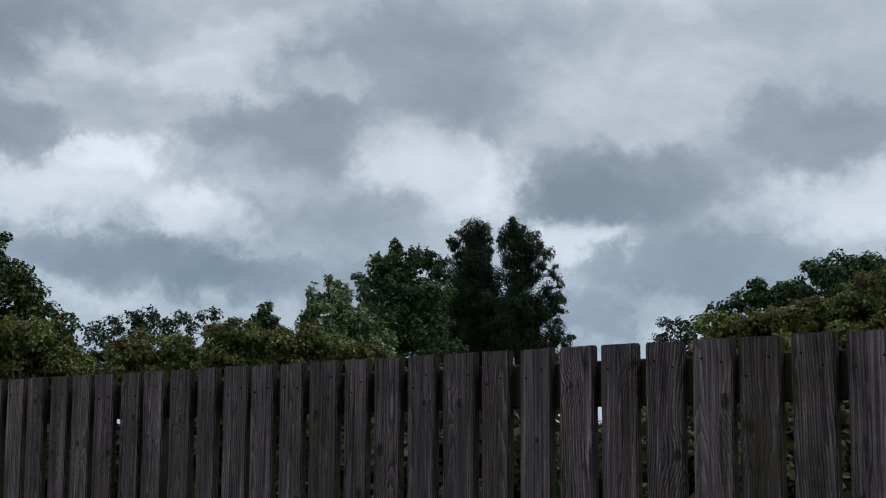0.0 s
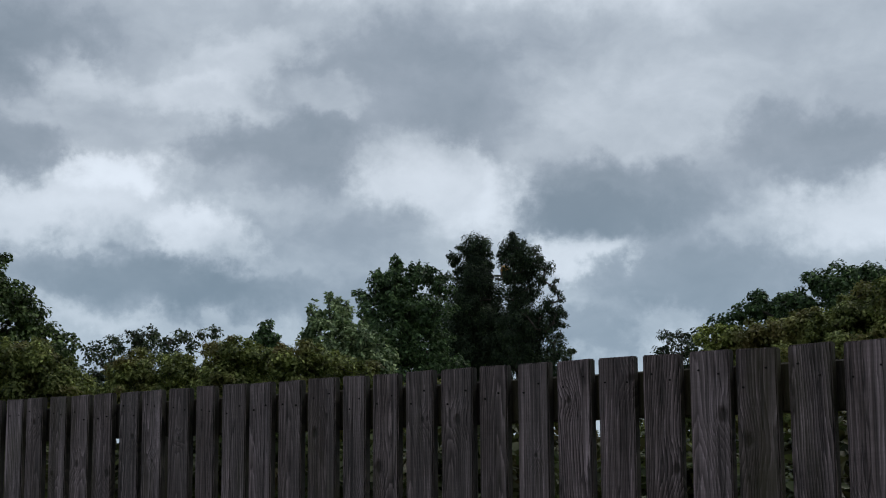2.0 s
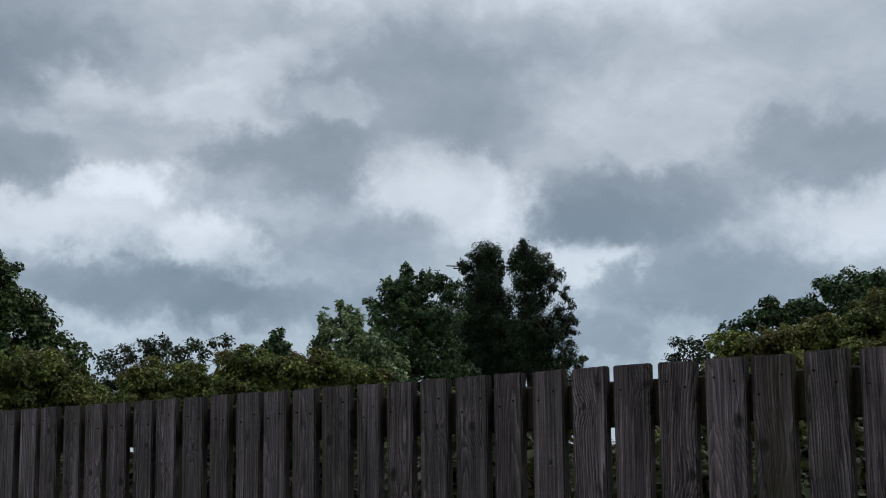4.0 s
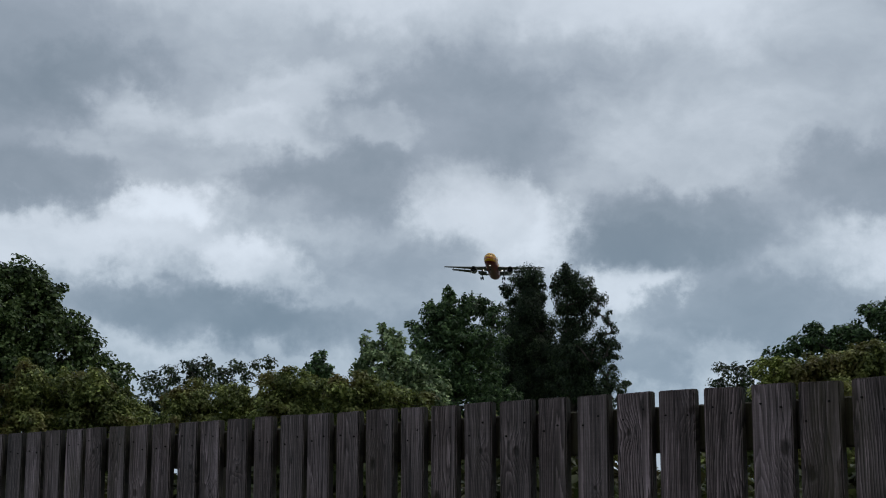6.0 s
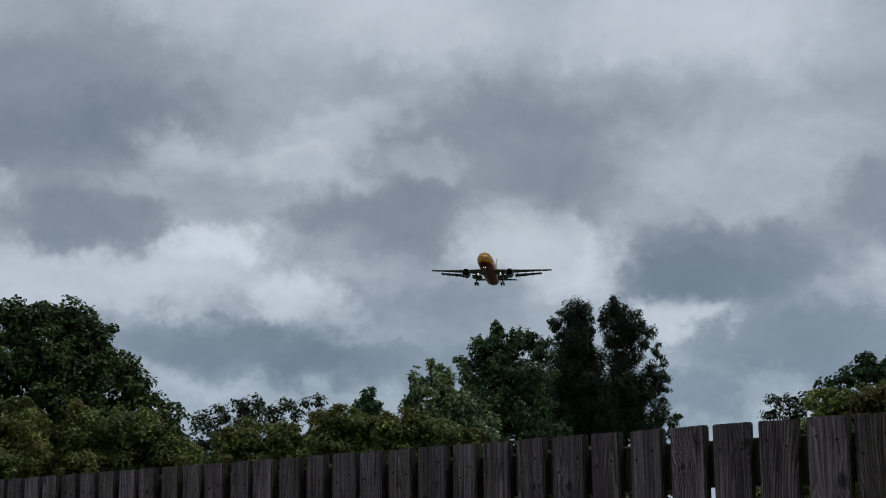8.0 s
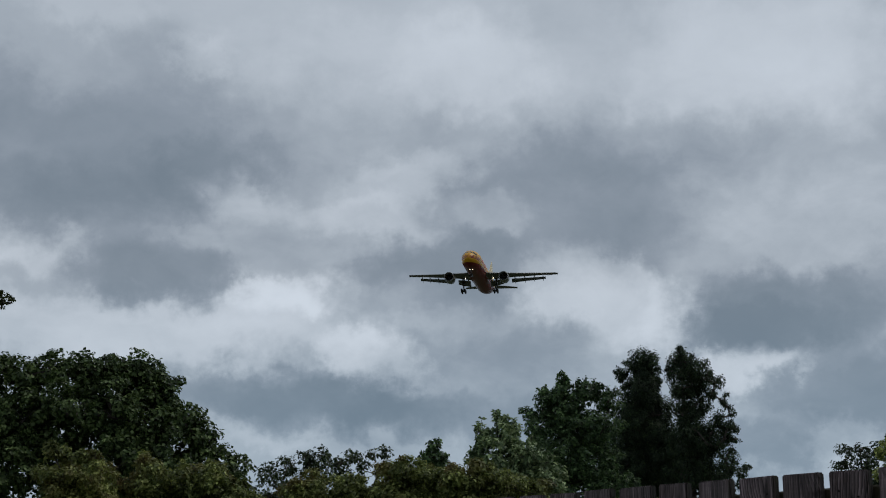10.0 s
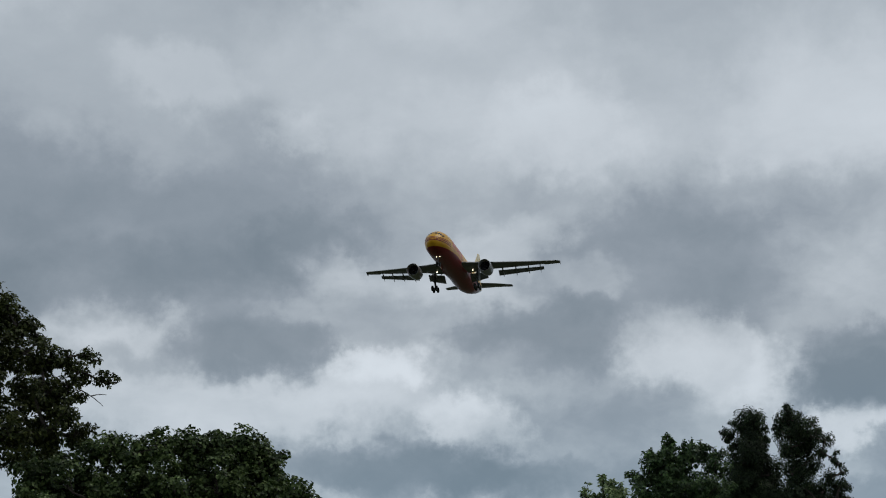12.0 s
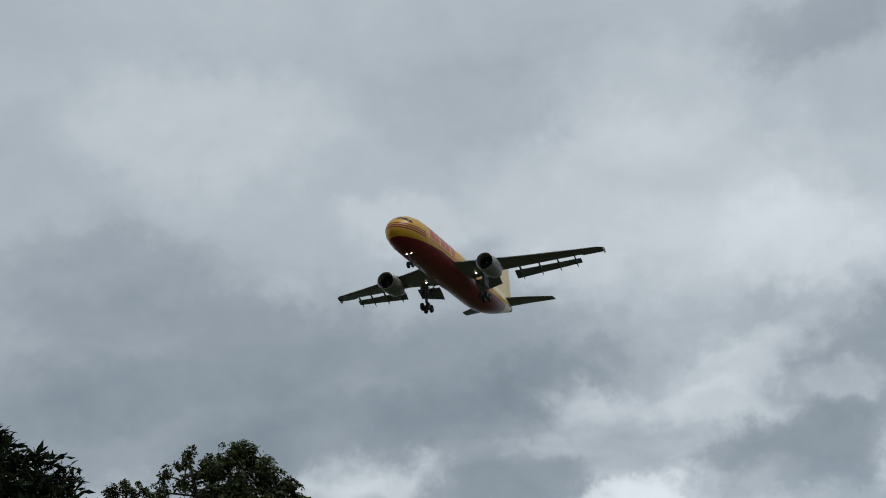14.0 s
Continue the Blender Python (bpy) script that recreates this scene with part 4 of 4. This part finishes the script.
LIVERY = livery()
BELLY_RED = mottled("belly_red", (0.165, 0.009, 0.015), (0.23, 0.013, 0.020), 0.9, 0.42)
# red of the hull marks, its colour lightened to stand for reflected sky
SKYLIT_RED = mottled("skylit_red", (0.46, 0.045, 0.045), (0.56, 0.07, 0.065), 1.5, 0.35)
CREAM_PAINT = mottled("cream_paint", (0.72, 0.56, 0.27), (0.80, 0.65, 0.36), 0.8, 0.35)
DOOR_LINE = mottled("door_line", (0.75, 0.62, 0.3), (0.82, 0.7, 0.4), 2.0, 0.4)
WING_GREY = mottled("wing_grey", (0.12, 0.125, 0.125), (0.17, 0.175, 0.175), 0.7, 0.5)
NACELLE_GREY = mottled("nacelle_grey", (0.17, 0.17, 0.168), (0.24, 0.24, 0.235), 0.9, 0.36)
BARE_METAL = mottled("bare_metal", (0.3, 0.3, 0.3), (0.42, 0.42, 0.42), 2.0, 0.42, 0.8)
DARK_METAL = mottled("dark_metal", (0.03, 0.03, 0.032), (0.07, 0.07, 0.072), 3.0, 0.4, 0.6)
TYRE = mottled("tyre_rubber", (0.018, 0.018, 0.018), (0.035, 0.035, 0.035), 4.0, 0.85)
GEAR_GREY = mottled("gear_grey", (0.05, 0.052, 0.052), (0.10, 0.102, 0.102), 3.0, 0.45, 0.3)
COCKPIT_GLASS, _t, _b = material("cockpit_glass", 0.08, 0.0, (0.012, 0.014, 0.018))
_b.inputs["Specular IOR Level"].default_value = 0.15
LAMP_GLOW, _t, _b = material("lamp_glow", 0.3, 0.0, (1, 1, 1))
_b.inputs["Emission Color"].default_value, _b.inputs["Emission Strength"].default_value = (1.0, 0.9, 0.68, 1), 5.0

aircraft = new("cargo_aircraft")
tagged(aircraft, "yellow and red twin engine cargo jet, wheels and flaps down", "airplane")


def lathe_rings(rings, mat, name, parent, label="", sides=40, close=True, turn=None):
    """A body through rings of (y, centre x, centre z, radius x, radius z)."""
    verts, faces = [], []
    for y, cx, cz, rx, rz in rings:
        for k in range(sides):
            w = 2 * math.pi * k / sides
            verts.append((cx + rx * math.sin(w), y, cz + rz * math.cos(w)))
    for i in range(len(rings) - 1):
        for k in range(sides):
            a, b = i * sides + k, i * sides + (k + 1) % sides
            faces.append((a, a + sides, b + sides, b))
    if close:
        faces.append(tuple(reversed(range(sides))))
        faces.append(tuple((len(rings) - 1) * sides + k for k in range(sides)))
    return smooth(mesh_from(name, verts, faces, mat, parent, label), 50)


# hull: y behind the nose, radius, height of the centre
HULL = [(0.0, 0.06, -0.80), (0.12, 0.42, -0.79), (0.4, 0.80, -0.75), (1.0, 1.28, -0.66), (2.0, 1.82, -0.50), (3.0, 2.18, -0.34), (4.5, 2.53, -0.17),
        (6.0, 2.72, -0.07), (8.0, 2.80, 0.0), (10.0, 2.82, 0.0), (18.0, 2.82, 0.0), (26.0, 2.82, 0.0), (35.0, 2.82, 0.0), (38.0, 2.75, 0.07),
        (41.0, 2.50, 0.30), (44.0, 2.12, 0.62), (47.0, 1.66, 1.0), (50.0, 1.12, 1.40), (52.3, 0.68, 1.68), (53.6, 0.40, 1.82), (54.0, 0.22, 1.86)]
fuselage = lathe_rings([(-y, 0, z, r, r) for y, r, z in HULL], LIVERY, "fuselage", aircraft, "yellow hull with a red belly", 56)
fuselage.matrix_basis = pose(0, -45.35, 0.8) @ pose(0, 0, 0, -0.6, 0, 0) @ pose(0, 45, -1.3) @ Matrix.Diagonal((1, 0.985, 1, 1))
lathe_rings([(-17.5, 0, -1.9, 0.3, 0.2), (-18.6, 0, -1.85, 1.7, 1.0), (-20.5, 0, -1.75, 2.55, 1.45), (-24, 0, -1.75, 2.7, 1.5), (-28, 0, -1.7, 2.6, 1.45),
             (-31, 0, -1.55, 1.9, 1.3), (-33.2, 0, -1.4, 0.4, 0.6)], BELLY_RED, "belly_fairing", aircraft, "red belly fairing", 40)


def hull_at(y):
    for (a, ra, za), (b, rb, zb) in zip(HULL, HULL[1:]):
        if a <= -y <= b:
            f = (-y - a) / (b - a)
            return ra + (rb - ra) * f, za + (zb - za) * f
    return HULL[-1][1:]


def hull_patch(name, y0, y1, z0, z1, side, mat, lean=0.0, proud=0.014, steps=6, label=""):
    """A painted patch that follows the hull, its ends leaning by lean metres."""
    verts, faces = [], []
    for i in range(steps + 1):
        z = z0 + (z1 - z0) * i / steps
        for j in range(5):
            y = y0 + (y1 - y0) * j / 4 + lean * (i / steps)
            r, c = hull_at(y)
            r += proud
            h = max(-0.999, min(0.999, (z - c) / r))
            verts.append((side * r * math.sqrt(1 - h * h), y, c + r * h))
    for i in range(steps):
        for j in range(4):
            a = i * 5 + j
            faces.append((a, a + 1, a + 6, a + 5) if side < 0 else (a, a + 5, a + 6, a + 1))
    return smooth(mesh_from(name, verts, faces, mat, fuselage, label), 60)


for side in (1, -1):
    for y0, y1, a0, a1, lean in ((-1.62, -2.35, 3, 27, -0.10), (-1.78, -2.60, 30, 50, -0.28), (-2.25, -3.05, 53, 66, -0.25)):
        verts, faces = [], []
        for i in range(5):
            w = radians(a0 + (a1 - a0) * i / 4) * side
            for j in range(4):
                y = y0 + (y1 - y0) * j / 3 + lean * i / 4
                r, c = hull_at(y)
                verts.append(((r + 0.016) * math.sin(w), y, c + (r + 0.016) * math.cos(w)))
        for i in range(4):
            for j in range(3):
                k = i * 4 + j
                faces.append((k, k + 1, k + 5, k + 4) if side < 0 else (k, k + 4, k + 5, k + 1))
        smooth(mesh_from("cockpit_window", verts, faces, COCKPIT_GLASS, fuselage, "dark cockpit window"), 60)
    # plain red blocks for the mark on the hull
    for y0, y1 in ((-9.9, -8.0), (-11.6, -10.3), (-14.0, -12.3), (-16.0, -14.4), (-18.3, -16.7)):
        hull_patch("mark_block", y0, y1, -0.05, 2.15, side, SKYLIT_RED, -0.75)
    for y0 in (-7.55, -12.1, -16.5):
        hull_patch("mark_edge", y0 - 0.16, y0, -0.45, 2.3, side, DOOR_LINE, -0.4, 0.018)
    hull_patch("mark_line", -19.0, -7.6, -0.50, -0.36, side, SKYLIT_RED, 0.0)
    for y0, y1 in ((-5.5, -5.42), (-6.58, -6.5), (-38.4, -38.32), (-39.4, -39.32)):
        hull_patch("door_edge", y0, y1, -0.35, 1.55, side, DOOR_LINE)
    hull_patch("door_edge", -6.5, -5.5, 1.5, 1.58, side, DOOR_LINE)
    for k in range(7):
        hull_patch("hull_seam", -8.6 - 2.5 * k, -8.55 - 2.5 * k, -0.6, 2.4, side, DOOR_LINE, 0.0, 0.01)


def foil_loft(name, sections, mat, parent, upright=False, label=""):
    """A lifting surface through sections (span place, y of the leading edge, height, chord, thickness share, nose-down turn)."""
    shape = [(0.0, 0.0), (0.02, 0.32), (0.08, 0.62), (0.25, 0.95), (0.45, 1.0), (0.7, 0.68), (1.0, 0.04),
             (1.0, -0.04), (0.7, -0.34), (0.45, -0.62), (0.25, -0.68), (0.08, -0.48), (0.02, -0.26)]
    verts, faces = [], []
    n = len(shape)
    for span, y, h, chord, thick, twist in sections:
        for u, v in shape:
            dy, dz = -u * chord, v * thick * chord * 0.5
            c, s = math.cos(radians(twist)), math.sin(radians(twist))
            dy, dz = dy * c - dz * s, dy * s + dz * c
            verts.append((dz, y + dy, span) if upright else (span, y + dy, h + dz))
    for i in range(len(sections) - 1):
        for k in range(n):
            a, b = i * n + k, i * n + (k + 1) % n
            faces.append((a, b, b + n, a + n))
    faces.append(tuple(range(n)))
    faces.append(tuple((len(sections) - 1) * n + k for k in reversed(range(n))))
    ob = mesh_from(name, verts, faces, mat, parent, label)
    b = bmesh.new()
    b.from_mesh(ob.data)
    bmesh.ops.recalc_face_normals(b, faces=b.faces)
    b.to_mesh(ob.data)
    b.free()
    return smooth(ob, 35)


def wing_line(x):
    """Leading edge y, trailing edge y and height of the wing at x metres from the axis."""
    lead = -17.87 - (x - 2.0) * 0.6252
    trail = -28.0 - 0.02 * (x - 2) if x < 7.9 else -28.12 - (x - 7.9) * 0.352
    return lead, trail, -1.75 + (x - 2.0) * 0.115 + 0.0021 * (x - 2.0) ** 2 * 0.6


def slab(name, corners_low, thick, mat, parent, label=""):
    """A thin wedge panel over four corners, rounded edges."""
    bm = bmesh.new()
    low = [bm.verts.new(c) for c in corners_low]
    high = [bm.verts.new(Vector(c) + Vector((0, 0, thick))) for c in corners_low]
    bm.faces.new(low)
    bm.faces.new(high[::-1])
    for i in range(4):
        bm.faces.new((low[i], high[i], high[(i + 1) % 4], low[(i + 1) % 4]))
    bmesh.ops.recalc_face_normals(bm, faces=bm.faces)
    bmesh.ops.bevel(bm, geom=bm.edges[:], offset=thick * 0.3, segments=1, affect="EDGES")
    return part(name, bm, mat, parent, label)


def wheel(name, x, y, z, radius, wide, parent):
    rings = [(-0.5, 0.55), (-0.5, 0.86), (-0.38, 0.97), (-0.15, 1.0), (0.15, 1.0), (0.38, 0.97), (0.5, 0.86), (0.5, 0.55)]
    verts, faces, sides = [], [], 20
    for u, r in rings:
        for k in range(sides):
            w = 2 * math.pi * k / sides
            verts.append((x + u * wide, y + r * radius * math.cos(w), z + r * radius * math.sin(w)))
    for i in range(len(rings) - 1):
        for k in range(sides):
            a, b = i * sides + k, i * sides + (k + 1) % sides
            faces.append((a, b, b + sides, a + sides))
    tyre = smooth(mesh_from(name, verts, faces, TYRE, parent), 60)
    v, f = [], []
    rod(v, f, (x - wide * 0.4, y, z), (x + wide * 0.4, y, z), radius * 0.56, radius * 0.56, 14)
    mesh_from("rim", v, f, GEAR_GREY, tyre, "grey wheel rim")
    return tyre


def lamp(name, x, y, z, r, parent):
    verts, faces = [], []
    rod(verts, faces, (x, y, z), (x, y + 0.12, z - 0.01), r * 0.8, r, 12)
    return mesh_from(name, verts, faces, LAMP_GLOW, parent, "lit landing light")


for side in (1, -1):
    sections = []
    for x in (1.2, 2.6, 5.0, 7.9, 12.0, 18.9, 19.3, 21.6, 22.42):
        lead, trail, h = wing_line(x)
        if x > 22:
            lead -= 0.45
        # flaps down: the fixed wing ends ahead of the slot
        chord = lead - trail
        cut = 0.80 if x < 19 else 1.0 if x > 21 else 0.95
        sections.append((side * x, lead, h, chord * cut, 0.13 - 0.0022 * x, 2.5 - 0.16 * x))
    wing = foil_loft("wing", sections, WING_GREY, aircraft, label="grey swept wing")
    # tip fence
    lead, trail, h = wing_line(22.42)
    foil_loft("wing_tip_fence", [(h - 0.45, lead - 1.7, side * 22.44, 0.7, 0.06, 0), (h, lead - 0.4, 0, 2.3, 0.06, 0), (h + 0.4, lead - 1.7, 0, 0.8, 0.06, 0)],
              WING_GREY, wing, upright=True).location.x = side * 22.44
    # flaps
    for x0, x1 in ((2.95, 6.75), (9.2, 18.9)):
        pts = []
        for x in (x0, x1):
            lead, trail, h = wing_line(x)
            chord = lead - trail
            start = lead - chord * 0.845
            deep = chord * 0.27
            drop = -0.42 - 0.006 * chord
            pts.append((x, start, h + drop, deep))
        foil_loft("flap", [(side * x, y, z, deep, 0.13, 32) for x, y, z, deep in pts], WING_GREY, wing, label="lowered grey flap")
    # slats
    for x0, x1 in ((3.6, 6.9), (9.0, 13.4), (13.45, 17.6), (17.65, 21.6)):
        foil_loft("slat", [(side * x, wing_line(x)[0] + 0.34, wing_line(x)[2] - 0.20, 0.80 - 0.012 * x, 0.22, -24) for x in (x0, x1)], NACELLE_GREY, wing, label="pale leading edge slat")
    # flap track fairings
    for x in (4.9, 10.2, 13.0, 15.7, 18.2):
        lead, trail, h = wing_line(x)
        k = 1.15 - 0.025 * x
        ob = lathe_rings([(1.6 * k, 0, 0, 0.03, 0.03), (1.0 * k, 0, -0.06, 0.13 * k, 0.17 * k), (0, 0, -0.12, 0.19 * k, 0.27 * k), (-1.2 * k, 0, -0.25, 0.16 * k, 0.24 * k),
                          (-2.3 * k, 0, -0.45, 0.03, 0.04)], WING_GREY, "flap_fairing", wing, "", 10)
        ob.matrix_basis = pose(side * x, trail + 1.35 * k, h - 0.50, 22, 0, 0)
    # engine
    ex, ez = side * 7.97, -3.11
    engine = lathe_rings([(-18.1, ex, ez, 1.12, 1.12), (-17.2, ex, ez, 1.14, 1.14), (-16.75, ex, ez, 1.20, 1.20), (-16.60, ex, ez, 1.30, 1.30), (-16.72, ex, ez, 1.37, 1.38),
                          (-17.3, ex, ez, 1.43, 1.45), (-18.6, ex, ez, 1.46, 1.48), (-20.4, ex, ez + 0.02, 1.38, 1.40), (-21.4, ex, ez + 0.05, 1.18, 1.20), (-21.4, ex, ez + 0.05, 1.12, 1.14),
                          (-20.8, ex, ez + 0.05, 1.05, 1.05)], NACELLE_GREY, "engine", aircraft, "grey engine nacelle with a dark intake", 36, False)
    lathe_rings([(-16.76, ex, ez, 1.205, 1.205), (-16.61, ex, ez, 1.265, 1.265), (-16.575, ex, ez, 1.32, 1.32), (-16.70, ex, ez, 1.38, 1.39), (-16.95, ex, ez, 1.415, 1.43)],
                BARE_METAL, "intake_lip", engine, "bright metal intake lip", 36, False)
    lathe_rings([(-17.55, ex, ez, 0.04, 0.04), (-17.75, ex, ez, 0.22, 0.22), (-18.1, ex, ez, 0.36, 0.36)], DARK_METAL, "spinner", engine, "dark spinner", 16)
    lathe_rings([(-20.6, ex, ez + 0.05, 0.95, 0.95), (-22.2, ex, ez + 0.08, 0.72, 0.72), (-23.2, ex, ez + 0.1, 0.48, 0.48), (-24.1, ex, ez + 0.1, 0.08, 0.08)], DARK_METAL, "exhaust_core", engine, "dark exhaust core", 24)
    lathe_rings([(-18.15, ex, ez, 1.13, 1.13), (-18.3, ex, ez, 1.13, 1.13)], DARK_METAL, "fan_disc", engine, "dark fan", 32)
    blade_v, blade_f = [], []
    for k in range(24):
        w = 2 * math.pi * k / 24
        c, s = math.cos(w), math.sin(w)
        start = len(blade_v)
        for r, y in ((0.34, -17.95), (1.1, -17.85), (1.1, -18.12), (0.34, -18.08)):
            q = 0.10 if y > -18 else -0.10
            blade_v.append((ex + r * c - q * s, y, ez + r * s + q * c))
        blade_f.append((start, start + 1, start + 2, start + 3))
    mesh_from("fan_blades", blade_v, blade_f, DARK_METAL, engine, "dark fan blades")
    foil_loft("pylon", [(ez + 1.15, -18.2, 0, 5.6, 0.07, 0), (ez + 1.75, -19.6, 0, 6.2, 0.06, 0), (ez + 2.35, -21.6, 0, 5.4, 0.05, 0)], NACELLE_GREY, engine, upright=True).location.x = ex
    # tailplane
    foil_loft("tailplane", [(side * 0.7, -45.9, 1.25, 5.6, 0.09, -2), (side * 4.4, -48.6, 1.66, 4.0, 0.09, -2), (side * 8.0, -51.4, 1.95, 2.3, 0.09, -2), (side * 8.16, -51.8, 1.97, 1.7, 0.06, -2)],
              WING_GREY, aircraft, label="grey tailplane")
    # main gear
    gx, gy, gz = side * 4.81, -25.29, -5.52
    v, f = [], []
    rod(v, f, (gx, gy + 0.1, -1.6), (gx, gy, gz + 0.9), 0.24, 0.22, 12)
    rod(v, f, (gx, gy, gz + 1.0), (gx, gy, gz), 0.15, 0.15, 12)
    rod(v, f, (gx, gy + 0.75, gz + 0.05), (gx, gy - 0.75, gz - 0.05), 0.15, 0.15, 10)
    rod(v, f, (gx - side * 1.7, gy, -1.9), (gx, gy, gz + 1.5), 0.10, 0.09, 8)
    rod(v, f, (gx, gy - 1.5, -1.7), (gx, gy, gz + 1.3), 0.08, 0.08, 8)
    gear = smooth(mesh_from("main_gear", v, f, GEAR_GREY, aircraft, "lowered main gear leg with four wheels"), 50)
    slab("gear_door", [(gx + side * 0.42, gy + 1.1, -3.9), (gx + side * 0.48, gy + 1.1, -1.8), (gx + side * 0.48, gy - 0.9, -1.8), (gx + side * 0.42, gy - 0.9, -3.9)], 0.05, WING_GREY, gear)
    for dx in (-0.47, 0.47):
        for dy in (-0.71, 0.71):
            wheel("wheel", gx + dx, gy + dy, gz + 0.03 * (1 if dy > 0 else -1), 0.62, 0.42, gear)
    lamp("landing_light", side * 4.1, -23.9, -1.98, 0.115, aircraft)

lathe_rings([(-52.4, 0, 1.69, 0.69, 0.69), (-53.6, 0, 1.82, 0.43, 0.43), (-54.08, 0, 1.86, 0.24, 0.24)], DARK_METAL, "tail_exhaust", fuselage, "dark tail exhaust tip", 20)

# fin with its rudder
fin = foil_loft("fin", [(1.7, -42.0, 0, 9.6, 0.09, 0), (2.6, -43.0, 0, 8.9, 0.09, 0), (6.2, -46.7, 0, 5.9, 0.09, 0), (9.8, -50.4, 0, 2.9, 0.09, 0), (10.05, -50.9, 0, 2.2, 0.06, 0)],
                CREAM_PAINT, aircraft, upright=True, label="cream fin")
foil_loft("rudder", [(2.7, -51.92, 0, 2.3, 0.10, 0), (6.2, -52.62, 0, 1.6, 0.10, 0), (9.5, -53.08, 0, 0.8, 0.10, 0)], CREAM_PAINT, fin, upright=True)

# nose gear
v, f = [], []
rod(v, f, (0, -6.3, -2.4), (0, -6.75, -5.2), 0.13, 0.10, 10)
rod(v, f, (-0.36, -6.78, -5.26), (0.36, -6.78, -5.26), 0.08, 0.08, 10)
rod(v, f, (0, -5.0, -2.5), (0, -6.6, -4.0), 0.06, 0.06, 8)
rod(v, f, (-0.5, -6.58, -3.68), (0.5, -6.58, -3.68), 0.05, 0.05, 8)
nose_gear = smooth(mesh_from("nose_gear", v, f, GEAR_GREY, aircraft, "lowered nose gear leg with two wheels"), 50)
for side in (1, -1):
    wheel("wheel", side * 0.33, -6.8, -5.28, 0.50, 0.30, nose_gear)
    lamp("landing_light", side * 0.36, -6.55, -3.68, 0.10, nose_gear)
    slab("gear_door", [(side * 0.62, -5.3, -3.35), (side * 0.60, -5.3, -2.6), (side * 0.60, -7.2, -2.6), (side * 0.62, -7.2, -3.35)], 0.04, LIVERY, nose_gear)


def motions():
    """The jet comes down its approach at about 59 m/s, nose slightly up."""
    rows = []
    for k in range(0, 29):
        t = k * 0.5
        u = t - 10.0
        turn = max(-6.0, u) / 4
        late = max(0.0, (u - 1.0) / 3.0) ** 2
        rows.append((t, pose(-38.43 - 8.606 * u + 0.0753 * u * u, 421.06 - 58.08 * u, 98.17 - 3.3585 * u + 0.0022 * u * u)
                     @ pose(0, 0, 0, 0, 0, 177.35 + 1.18 * turn) @ pose(0, 0, 0, 2.28 - 1.16 * turn, 0, 0) @ pose(0, 0, 0, 0, -1.32 + 0.17 * turn, 0)
                     @ pose(0, -27, 0) @ pose(0, 0, 0, -0.65 * late, 0, 1.0 * late) @ pose(0, 27, 0)))
    walk(aircraft, rows)


motions()
